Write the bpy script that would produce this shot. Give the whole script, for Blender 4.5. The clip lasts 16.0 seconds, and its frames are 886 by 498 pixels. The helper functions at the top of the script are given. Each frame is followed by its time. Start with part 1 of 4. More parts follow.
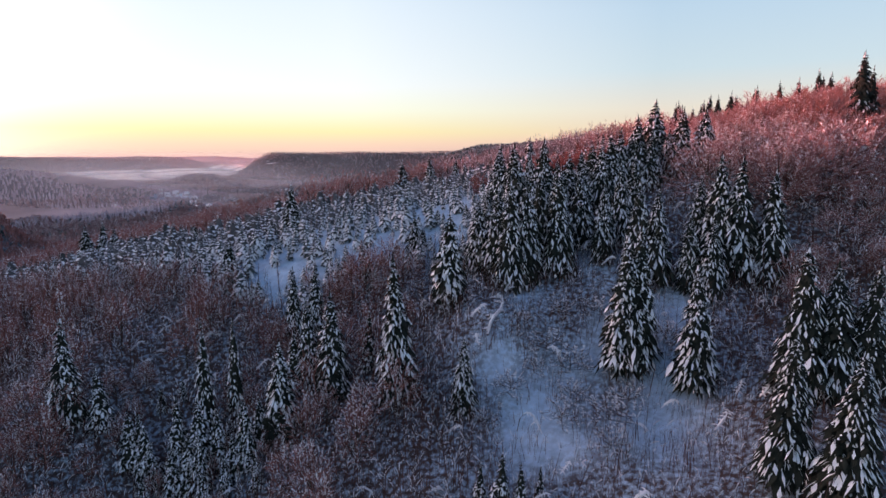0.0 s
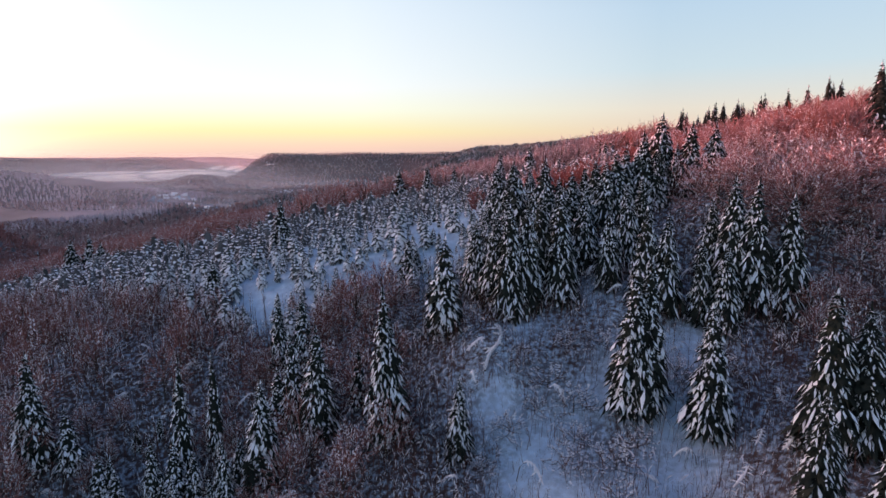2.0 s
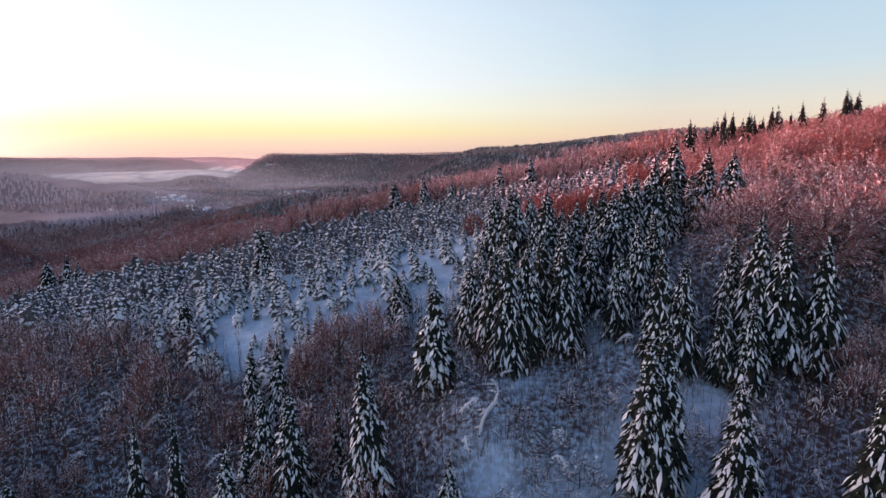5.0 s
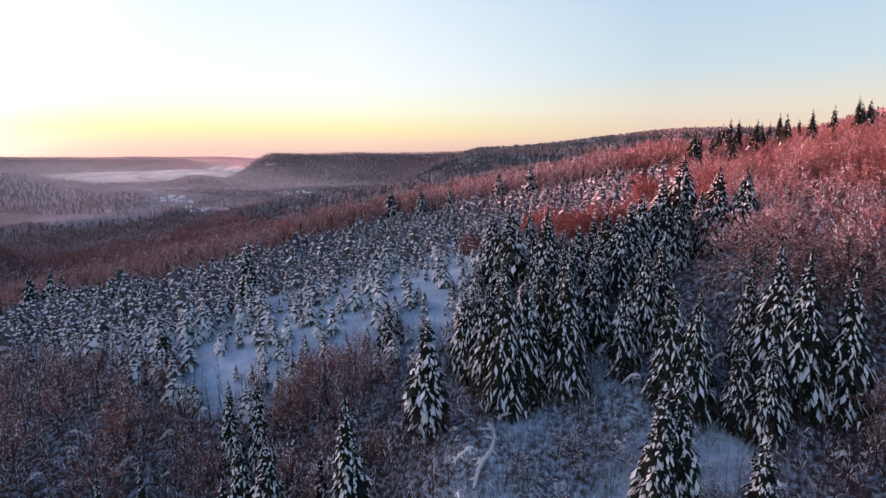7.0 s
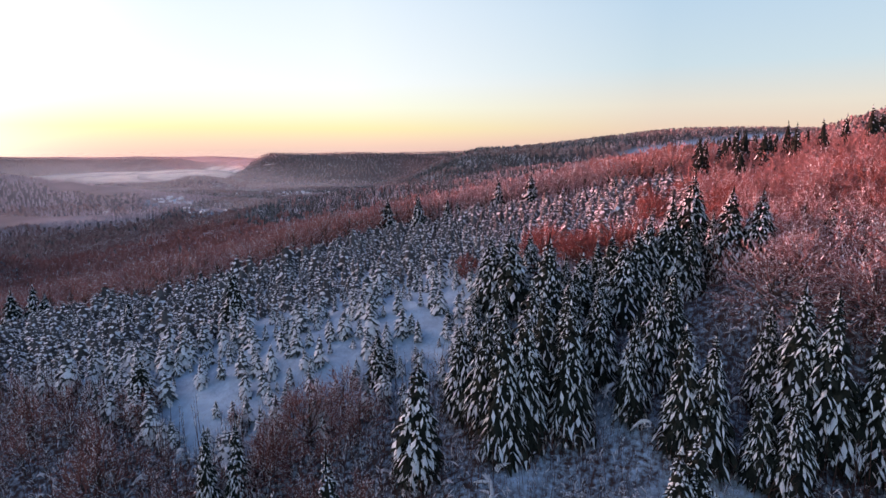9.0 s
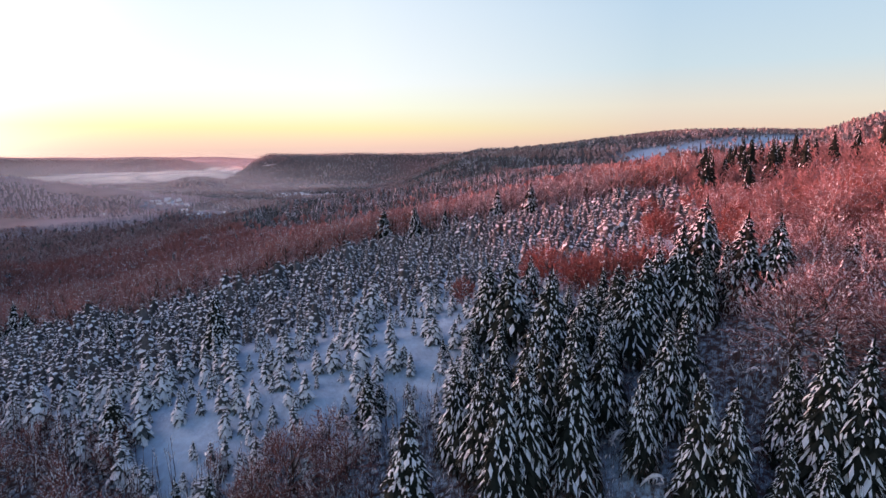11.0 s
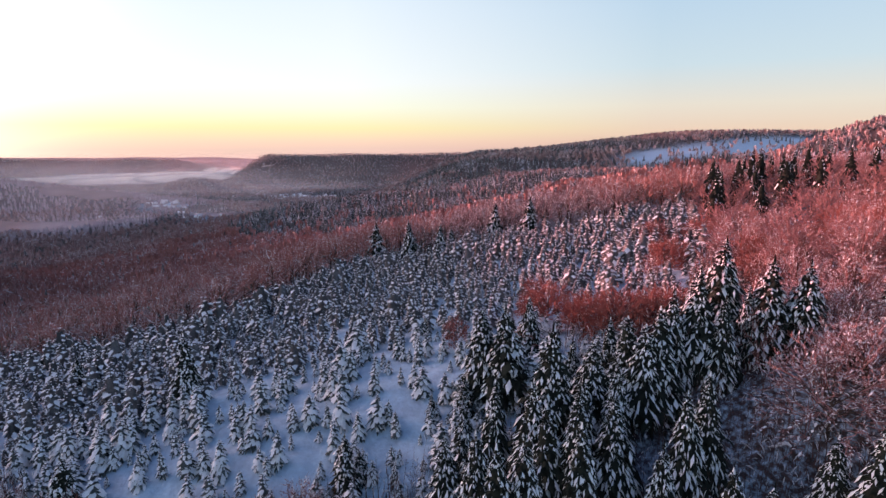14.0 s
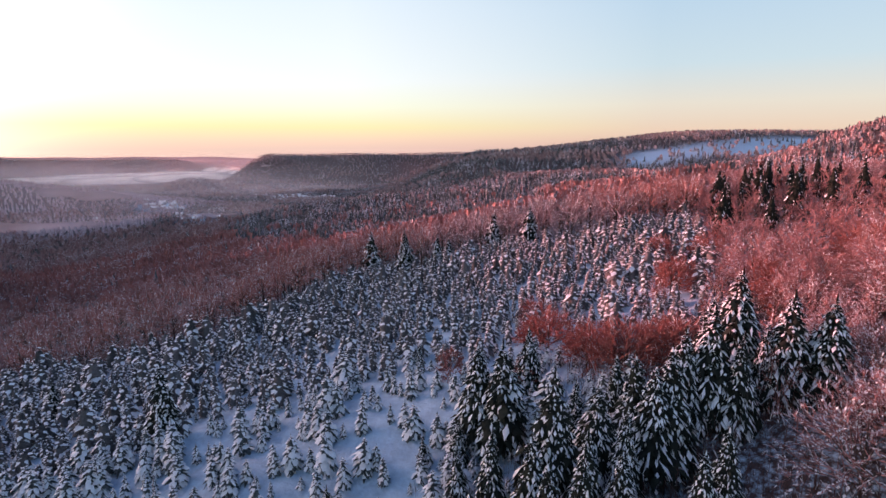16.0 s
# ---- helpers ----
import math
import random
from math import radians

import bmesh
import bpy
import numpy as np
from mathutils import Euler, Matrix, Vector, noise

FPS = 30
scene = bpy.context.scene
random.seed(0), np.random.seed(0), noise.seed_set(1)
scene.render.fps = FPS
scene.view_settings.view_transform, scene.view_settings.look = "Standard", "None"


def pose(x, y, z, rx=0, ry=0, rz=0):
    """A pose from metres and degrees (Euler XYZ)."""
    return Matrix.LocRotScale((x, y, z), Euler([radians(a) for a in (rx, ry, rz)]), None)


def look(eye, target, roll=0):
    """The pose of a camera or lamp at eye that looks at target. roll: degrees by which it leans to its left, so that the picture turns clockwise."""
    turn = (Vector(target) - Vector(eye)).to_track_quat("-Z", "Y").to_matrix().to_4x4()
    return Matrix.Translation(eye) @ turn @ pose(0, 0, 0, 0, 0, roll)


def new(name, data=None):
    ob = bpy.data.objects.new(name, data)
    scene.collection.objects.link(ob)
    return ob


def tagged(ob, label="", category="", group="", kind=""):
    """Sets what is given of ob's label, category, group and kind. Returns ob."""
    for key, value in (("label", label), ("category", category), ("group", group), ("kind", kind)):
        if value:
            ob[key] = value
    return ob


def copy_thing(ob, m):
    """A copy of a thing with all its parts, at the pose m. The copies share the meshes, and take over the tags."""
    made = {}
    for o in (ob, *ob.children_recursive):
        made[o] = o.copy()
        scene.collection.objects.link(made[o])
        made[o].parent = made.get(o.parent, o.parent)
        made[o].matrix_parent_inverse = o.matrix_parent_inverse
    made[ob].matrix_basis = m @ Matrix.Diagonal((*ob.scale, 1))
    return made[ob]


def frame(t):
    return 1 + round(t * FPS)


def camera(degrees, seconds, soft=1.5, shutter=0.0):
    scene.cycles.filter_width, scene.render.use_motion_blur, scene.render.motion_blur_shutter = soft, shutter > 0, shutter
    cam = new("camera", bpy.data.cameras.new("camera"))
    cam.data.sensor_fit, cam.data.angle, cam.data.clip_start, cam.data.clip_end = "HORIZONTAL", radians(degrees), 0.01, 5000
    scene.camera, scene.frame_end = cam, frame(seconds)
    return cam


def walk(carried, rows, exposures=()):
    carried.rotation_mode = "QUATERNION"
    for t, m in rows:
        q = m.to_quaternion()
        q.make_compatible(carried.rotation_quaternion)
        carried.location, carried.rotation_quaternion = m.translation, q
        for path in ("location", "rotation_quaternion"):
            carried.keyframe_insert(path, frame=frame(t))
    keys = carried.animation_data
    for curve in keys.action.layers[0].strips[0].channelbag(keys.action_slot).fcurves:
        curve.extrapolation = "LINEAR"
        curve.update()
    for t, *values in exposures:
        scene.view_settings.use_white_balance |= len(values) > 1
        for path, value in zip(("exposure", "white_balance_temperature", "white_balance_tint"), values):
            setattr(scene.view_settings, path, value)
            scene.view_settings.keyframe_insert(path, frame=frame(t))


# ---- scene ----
cam = camera(75.8, 16.0, soft=1.45)
METRES, EYE, TILT, LEAN, TURN = 80.0, 60.0, -9.6, 0.0, 0.0
ROWS = [
    (0.0, 0.0, 0.0, 0.0, 0.0, 0.0, -0.0),
    (0.5, 0.0038, 0.0253, 0.0177, 0.0, 0.01, -0.01),
    (1.0, 0.0075, 0.0507, 0.0355, 0.02, 0.01, -0.03),
    (1.5, 0.0114, 0.0759, 0.0536, 0.02, 0.02, -0.01),
    (2.0, 0.0148, 0.1011, 0.0714, 0.01, 0.01, 0.02),
    (2.5, 0.0188, 0.1262, 0.0897, 0.0, 0.0, 0.0),
    (3.0, 0.0223, 0.1514, 0.1076, 0.01, 0.0, -0.0),
    (3.5, 0.0266, 0.177, 0.126, 0.03, -0.01, -0.0),
    (4.0, 0.0305, 0.2027, 0.1441, 0.05, -0.02, -0.02),
    (6.5, 0.0537, 0.3318, 0.2361, 0.14, -0.15, -0.01),
    (7.0, 0.0575, 0.3573, 0.2543, 0.14, -0.18, -0.01),
    (7.5, 0.0618, 0.3827, 0.2721, 0.15, -0.18, -0.02),
    (8.0, 0.0658, 0.4083, 0.2901, 0.15, -0.19, -0.03),
    (8.5, 0.0696, 0.4332, 0.3086, 0.15, -0.23, 0.02),
    (9.0, 0.0729, 0.4585, 0.3271, 0.17, -0.28, 0.06),
    (11.5, 0.0894, 0.5838, 0.4132, 0.13, -0.27, 0.05),
    (12.0, 0.0931, 0.6088, 0.4309, 0.13, -0.28, 0.07),
    (12.5, 0.0975, 0.6346, 0.4483, 0.13, -0.29, 0.07),
    (13.0, 0.1021, 0.66, 0.4658, 0.13, -0.3, 0.08),
    (13.5, 0.1062, 0.685, 0.4835, 0.1, -0.31, 0.05),
    (14.0, 0.1104, 0.7099, 0.5009, 0.09, -0.32, 0.05),
    (14.5, 0.1151, 0.735, 0.5183, 0.1, -0.33, 0.05),
    (15.0, 0.1193, 0.7603, 0.5357, 0.1, -0.36, 0.06),
    (15.5, 0.123, 0.7859, 0.5522, 0.1, -0.38, 0.06),
    (16.0, 0.1272, 0.8119, 0.5694, 0.09, -0.42, 0.07),
]
walk(cam, [(t, pose(0, 0, EYE, TILT, LEAN, TURN) @ pose(METRES * x, METRES * y, METRES * z, 90 + pitch, roll, yaw)) for t, x, y, z, yaw, pitch, roll in ROWS])

# world, sun and exposure
AUREOLE = (14.2, 8.2, 6.8, 1)      # the glare round the sun, out of sight
SUN_AZ, SUN_EL, SKY = 70.0, 4.6, 0.93          # degrees left of the way ahead, degrees above the level
world = bpy.data.worlds.new("world")
scene.world = world
world.use_nodes = True
wn, wl = world.node_tree.nodes, world.node_tree.links
sky = wn.new("ShaderNodeTexSky")
sky.sky_type, sky.sun_disc = "NISHITA", False
sky.sun_elevation, sky.sun_rotation = radians(SUN_EL), radians(-SUN_AZ)
sky.air_density, sky.dust_density, sky.ozone_density = 1.0, 0.6, 3.0


def sky_ramp(source, stops):
    r = wn.new("ShaderNodeValToRGB")
    els = r.color_ramp.elements
    while len(els) < len(stops):
        els.new(0.5)
    for el, (pos, col) in zip(els, stops):
        el.position, el.color = pos, (*col, 1)
    wl.new(source, r.inputs[0])
    return r.outputs[0]


def sky_mix(kind, fac, a, b):
    m = wn.new("ShaderNodeMix")
    m.data_type, m.blend_type = "RGBA", kind
    for sock, v in ((m.inputs[0], fac), (m.inputs[6], a), (m.inputs[7], b)):
        if isinstance(v, bpy.types.NodeSocket):
            wl.new(v, sock)
        else:
            sock.default_value = v
    return m.outputs[2]


# bright winter haze round the low sun over a deep blue sky
where = wn.new("ShaderNodeTexCoord")
split = wn.new("ShaderNodeSeparateXYZ")
wl.new(where.outputs["Generated"], split.inputs[0])
glow = sky_ramp(split.outputs[2], [(0.0, (0.9, 0.62, 0.56)), (0.014, (1.0, 0.7, 0.56)), (0.036, (1.0, 0.87, 0.48)), (0.07, (1.0, 0.99, 0.8)), (0.11, (1.0, 1.0, 1.0)), (0.3, (0.78, 0.88, 0.98)), (0.55, (0.2, 0.32, 0.55)), (1.0, (0.155, 0.18, 0.36))])
away = sky_ramp(split.outputs[2], [(0.0, (0.72, 0.46, 0.42)), (0.03, (0.84, 0.62, 0.5)), (0.07, (0.82, 0.72, 0.62)), (0.13, (0.62, 0.72, 0.78)), (0.22, (0.53, 0.67, 0.8)), (0.32, (0.38, 0.51, 0.68)), (0.6, (0.14, 0.25, 0.47)), (1.0, (0.155, 0.178, 0.35))])
dot = wn.new("ShaderNodeVectorMath")
dot.operation = "DOT_PRODUCT"
wl.new(where.outputs["Generated"], dot.inputs[0])
dot.inputs[1].default_value = (-math.sin(radians(SUN_AZ)), math.cos(radians(SUN_AZ)), 0)
near_sun = sky_ramp(dot.outputs["Value"], [(0.0, (0, 0, 0)), (0.48, (1, 1, 1))])
haze = sky_mix("MIX", near_sun, away, glow)
toward_sun = Vector((-math.sin(radians(SUN_AZ)), math.cos(radians(SUN_AZ)), 0.12)).normalized()
ring = wn.new("ShaderNodeVectorMath")
ring.operation = "DOT_PRODUCT"
wl.new(where.outputs["Generated"], ring.inputs[0])
ring.inputs[1].default_value = toward_sun
aureole = wn.new("ShaderNodeMath")
aureole.operation, aureole.use_clamp = "POWER", False
clamped = wn.new("ShaderNodeMath")
clamped.operation = "MAXIMUM"
wl.new(ring.outputs["Value"], clamped.inputs[0])
clamped.inputs[1].default_value = 0.0
wl.new(clamped.outputs[0], aureole.inputs[0])
aureole.inputs[1].default_value = 18.0
haze = sky_mix("ADD", aureole.outputs[0], haze, AUREOLE)
air = sky_mix("MULTIPLY", 1.0, sky.outputs[0], (0.06, 0.06, 0.06, 1))
wl.new(sky_mix("ADD", 1.0, air, haze), wn["Background"].inputs[0])
wn["Background"].inputs[1].default_value = SKY
sun = new("sun", bpy.data.lights.new("sun", "SUN"))
sun.data.energy, sun.data.angle, sun.data.color = 8.5, radians(0.8), (1.0, 0.32, 0.31)
toward = Vector((-math.sin(radians(SUN_AZ)), math.cos(radians(SUN_AZ)), math.tan(radians(SUN_EL))))
sun.matrix_world = look(toward * 300, (0, 0, 0))
scene.view_settings.exposure = 0.0


# materials
def material(name, rough=0.8):
    m = bpy.data.materials.new(name)
    m.use_nodes = True
    nt = m.node_tree
    bsdf = nt.nodes["Principled BSDF"]
    bsdf.inputs["Roughness"].default_value = rough
    bsdf.inputs["Specular IOR Level"].default_value = 0.25
    return m, nt, bsdf


def ramp(nt, source, stops):
    r = nt.nodes.new("ShaderNodeValToRGB")
    els = r.color_ramp.elements
    while len(els) < len(stops):
        els.new(0.5)
    for el, (pos, col) in zip(els, stops):
        el.position, el.color = pos, (*col, 1)
    nt.links.new(source, r.inputs[0])
    return r.outputs[0]


def noise_tex(nt, scale, detail=3.0, coords="Object"):
    n = nt.nodes.new("ShaderNodeTexNoise")
    n.inputs["Scale"].default_value, n.inputs["Detail"].default_value = scale, detail
    tc = nt.nodes.new("ShaderNodeTexCoord")
    nt.links.new(tc.outputs[coords], n.inputs["Vector"])
    return n.outputs["Fac"]


def mixed(nt, fac, a, b):
    m = nt.nodes.new("ShaderNodeMix")
    m.data_type = "RGBA"
    for sock, v in ((m.inputs[0], fac), (m.inputs[6], a), (m.inputs[7], b)):
        if isinstance(v, bpy.types.NodeSocket):
            nt.links.new(v, sock)
        elif isinstance(v, tuple):
            sock.default_value = (*v, 1)
        else:
            sock.default_value = v
    return m.outputs[2]


def bumped(nt, bsdf, height, strength, dist=0.1):
    b = nt.nodes.new("ShaderNodeBump")
    b.inputs["Strength"].default_value, b.inputs["Distance"].default_value = strength, dist
    nt.links.new(height, b.inputs["Height"])
    nt.links.new(b.outputs[0], bsdf.inputs["Normal"])


def math_node(nt, op, a, b=0.5):
    n = nt.nodes.new("ShaderNodeMath")
    n.operation = op
    for sock, v in zip(n.inputs, (a, b)):
        if isinstance(v, bpy.types.NodeSocket):
            nt.links.new(v, sock)
        else:
            sock.default_value = v
    return n.outputs[0]


def island(nt):
    return nt.nodes.new("ShaderNodeNewGeometry").outputs["Random Per Island"]


def plain_mix(name, dark, light, scale, rough=0.85, bump_scale=None, strength=0.4, per_island=True):
    m, nt, bsdf = material(name, rough)
    grain = ramp(nt, noise_tex(nt, scale), [(0.3, dark), (0.7, light)])
    if per_island:
        tone = ramp(nt, island(nt), [(0.0, tuple(c * 0.6 for c in dark)), (1.0, tuple(min(1, c * 1.25) for c in light))])
        grain = mixed(nt, 0.5, grain, tone)
    nt.links.new(grain, bsdf.inputs["Base Color"])
    if bump_scale:
        bumped(nt, bsdf, noise_tex(nt, bump_scale, 4), strength)
    return m


snow_mat = plain_mix("fresh_snow", (0.77, 0.79, 0.83), (0.91, 0.92, 0.94), 1.7, 0.6, 5.0, 0.5, per_island=False)
needle_mat = plain_mix("spruce_needles", (0.007, 0.01, 0.008), (0.026, 0.031, 0.023), 3.0, 0.9, 14.0, 0.6)
young_needle_mat = plain_mix("frosted_needles", (0.03, 0.04, 0.038), (0.15, 0.165, 0.17), 3.0, 0.9, 14.0, 0.6)
rimed_needle_mat = plain_mix("rimed_needles", (0.045, 0.047, 0.047), (0.19, 0.18, 0.185), 3.0, 0.9, 14.0, 0.6)
bark_mat = plain_mix("bark", (0.04, 0.03, 0.025), (0.11, 0.08, 0.065), 4.0, 0.95, 20.0, 0.7, per_island=False)
twig_mat = plain_mix("beech_twigs", (0.17, 0.055, 0.048), (0.42, 0.16, 0.135), 0.9, 0.9)
brush_mat = plain_mix("brush_twigs", (0.14, 0.062, 0.056), (0.38, 0.175, 0.155), 0.9, 0.9)
sapling_mat = plain_mix("sapling_stems", (0.05, 0.028, 0.024), (0.16, 0.082, 0.068), 0.9, 0.9)
wood_mat = plain_mix("beech_wood_twigs", (0.26, 0.11, 0.098), (0.54, 0.255, 0.225), 0.9, 0.9)


def ground_material():
    m, nt, bsdf = material("snowy_ground", 0.7)
    wood = nt.nodes.new("ShaderNodeAttribute")
    wood.attribute_name = "wood"
    # blue-grey tint puts the slope's shade into the snow's own colour
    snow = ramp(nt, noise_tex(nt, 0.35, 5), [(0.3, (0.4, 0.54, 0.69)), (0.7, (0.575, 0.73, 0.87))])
    litter = ramp(nt, noise_tex(nt, 2.2, 6), [(0.35, (0.03, 0.02, 0.019)), (0.7, (0.115, 0.08, 0.076))])
    patch = math_node(nt, "ADD", noise_tex(nt, 1.1, 6), math_node(nt, "MULTIPLY", noise_tex(nt, 3.7, 3), 0.35))
    # wood above 1 thickens the dark litter, standing in for shade under trees
    patch = math_node(nt, "ADD", patch, math_node(nt, "MULTIPLY", math_node(nt, "MAXIMUM", math_node(nt, "SUBTRACT", wood.outputs["Fac"], 1.0), 0.0), 0.24))
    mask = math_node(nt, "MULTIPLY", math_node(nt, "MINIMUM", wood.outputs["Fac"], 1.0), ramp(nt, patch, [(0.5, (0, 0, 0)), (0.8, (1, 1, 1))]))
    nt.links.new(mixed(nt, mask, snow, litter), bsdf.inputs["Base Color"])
    bumped(nt, bsdf, noise_tex(nt, 1.2, 6), 0.5, 0.5)
    return m


def forest_material(name, dark, light, frost, amount):
    """Twigs or needles of far woods, each tree its own tone, some of them frosted white."""
    m, nt, bsdf = material(name, 0.9)
    tone = ramp(nt, island(nt), [(0.0, dark), (1.0, light)])
    geo = nt.nodes.new("ShaderNodeNewGeometry")
    sep = nt.nodes.new("ShaderNodeSeparateXYZ")
    nt.links.new(geo.outputs["Normal"], sep.inputs[0])
    fleck = math_node(nt, "GREATER_THAN", math_node(nt, "ADD", noise_tex(nt, 0.8, 4), math_node(nt, "MULTIPLY", noise_tex(nt, 0.02, 2), 0.4)), 1 - amount)
    nt.links.new(mixed(nt, fleck, tone, frost), bsdf.inputs["Base Color"])
    return m


ground_mat = ground_material()
far_conifer_mat = forest_material("far_conifers", (0.035, 0.042, 0.042), (0.13, 0.135, 0.135), (0.62, 0.62, 0.67), 0.22)
near_woods_mat = forest_material("bare_woods", (0.22, 0.1, 0.094), (0.44, 0.215, 0.198), (0.62, 0.6, 0.64), 0.2)
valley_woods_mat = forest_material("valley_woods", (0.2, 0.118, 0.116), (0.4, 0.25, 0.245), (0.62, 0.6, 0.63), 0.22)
ridge_mat = plain_mix("rimed_ridge_twigs", (0.23, 0.098, 0.096), (0.47, 0.25, 0.24), 0.9, 0.9)
frosted_mat = plain_mix("frosted_twigs", (0.2, 0.13, 0.13), (0.42, 0.3, 0.31), 0.9, 0.9)
# frosted woods paled towards mauve: the valley's haze is put into their colour
frost_haze_mat = forest_material("frost_haze_woods", (0.34, 0.26, 0.28), (0.48, 0.39, 0.415), (0.68, 0.63, 0.68), 0.22)
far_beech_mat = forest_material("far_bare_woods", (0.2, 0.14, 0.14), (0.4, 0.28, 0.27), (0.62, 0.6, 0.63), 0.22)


# the lie of the land
def sstep(a, b, v):
    u = np.clip((v - a) / (b - a), 0.0, 1.0)
    return u * u * (3 - 2 * u)


def mound(x, y, cx, cy, sx, sy, h):
    return h * np.exp(-0.5 * (((x - cx) / sx) ** 2 + ((y - cy) / sy) ** 2))


def ground(x, y):
    x, y = np.asarray(x, float), np.asarray(y, float)
    xs = np.where(x > 130, 130 + 60 * np.tanh((x - 130) / 60), x)
    z = 42 + 0.22 * xs - 0.02 * (y - 170) - 0.05 * np.clip(y - 450, 0, 450)
    z = z - 0.55 * 6 * (np.logaddexp(0, (164 - y) / 6) - np.logaddexp(0, (91 - y) / 6)) - 0.3 * np.clip(91 - y, 0, 130)
    z = z - mound(x, y, -58, 95, 22, 20, 9) + mound(x, y, -88, 115, 18, 20, 12) + mound(x, y, 58, 78, 18, 15, 7) + mound(x, y, 47, 123, 9, 9, 3) + mound(x, y, 10, 121, 9, 7, 4) + mound(x, y, 72, 143, 13, 9, 8)
    z = z + mound(x, y, -130, 290, 90, 60, 6) - mound(x, y, 44, 90, 7, 7, 4) + mound(x, y, 37, 127, 8, 7, 3) + mound(x, y, -6, 185, 22, 18, 2) + mound(x, y, 11, 115, 9, 7, 2.5)
    z = z + mound(x, y, -360, 1100, 240, 230, 44) + mound(x, y, 150, 700, 220, 160, -16)
    z = -95 + np.logaddexp(0, (z + 95) / 14) * 14
    z = z + mound(x, y, -900, 1130, 260, 260, -14)
    far = -92 + mound(x, y, -1430, 1620, 400, 230, 108) + mound(x, y, -1060, 2500, 85, 230, 50)
    far = far + 168 * sstep(-350, 160, x) * np.exp(-0.5 * ((y - 2000) / 620) ** 2) + 62 * sstep(200, 800, x) * np.exp(-0.5 * ((y - 1900) / 500) ** 2)
    far = far + 114 * sstep(-1590, -1770, x + 40 * np.sin(y / 300)) * np.exp(-0.5 * ((y - 4000) / 330) ** 2)
    far = far + 148 * sstep(-1250, -1060, x) * np.exp(-0.5 * ((y - 3600) / 330) ** 2)
    far = far + 108 * sstep(4300, 4700, y)
    w = sstep(1050, 1750, y)
    z = z * (1 - w) + far * w
    z = z + mound(x, y, 780, 960, 130, 230, 99)
    z = z + 199 * np.exp(-0.5 * ((x + 640) / 78) ** 2) * sstep(745, 650, y) + 12.5 * np.exp(-0.5 * ((x + 640) / 78) ** 2) * sstep(426, 412, y)      # unseen hill added to shade the slope
    z = z + 515 * np.exp(-0.5 * ((x + 4560) / 110) ** 2) * sstep(4800, 4500, y) * sstep(0, 600, y) * (1 + 0.26 * sstep(2900, 3300, y) - 0.61 * sstep(4000, 4250, y))      # unseen far ridge added towards the sun to shade the valley
    return z + sstep(900, 400, y) * (0.7 * np.sin(x / 11 + 1.3 * np.sin(y / 19)) * np.sin(y / 9.5 + 0.8) + 0.35 * np.sin(x / 4.3 + y / 6.1)) + sstep(600, 1500, y) * 4 * np.sin(x / 140 + 1.5 * np.sin(y / 210)) * np.sin(y / 160 + x / 300)


def back_edge(x):
    """Where the young plantation ends and the tall beeches begin."""
    return np.interp(x, [-400, -160, -70, -42, -24, 0, 40, 65, 100, 150], [240, 244, 258, 312, 336, 326, 342, 324, 312, 320])


def plant_side(y):
    return np.interp(y, [200, 260, 330, 430], [82, 100, 118, 128])


def front_edge(x):
    return np.interp(x, [-170, -100, -60, -40, -10, 15, 45, 70], [215, 178, 160, 146, 150, 156, 172, 196])


def open_patch(x, y):
    """Near 1 on the bare snow of the glade."""
    g = sum(mound(x, y, cx, cy, sx, sy, 1.0) for cx, cy, sx, sy in ((19, 100, 5, 5), (43, 97, 3.5, 5), (30, 108, 6, 2.5), (11, 109, 3, 4), (38.5, 102, 2.5, 4), (36, 115, 4, 2.5), (46, 113, 3, 2.5), (38, 87, 4, 4),
                                                                    (22, 90, 5, 2.5), (14, 94, 3, 4), (51, 114.5, 3, 2.5), (59, 112, 3, 3), (36, 133, 3, 4), (18, 123, 3, 2), (32, 92, 3, 3)))
    return np.minimum(g, 1)


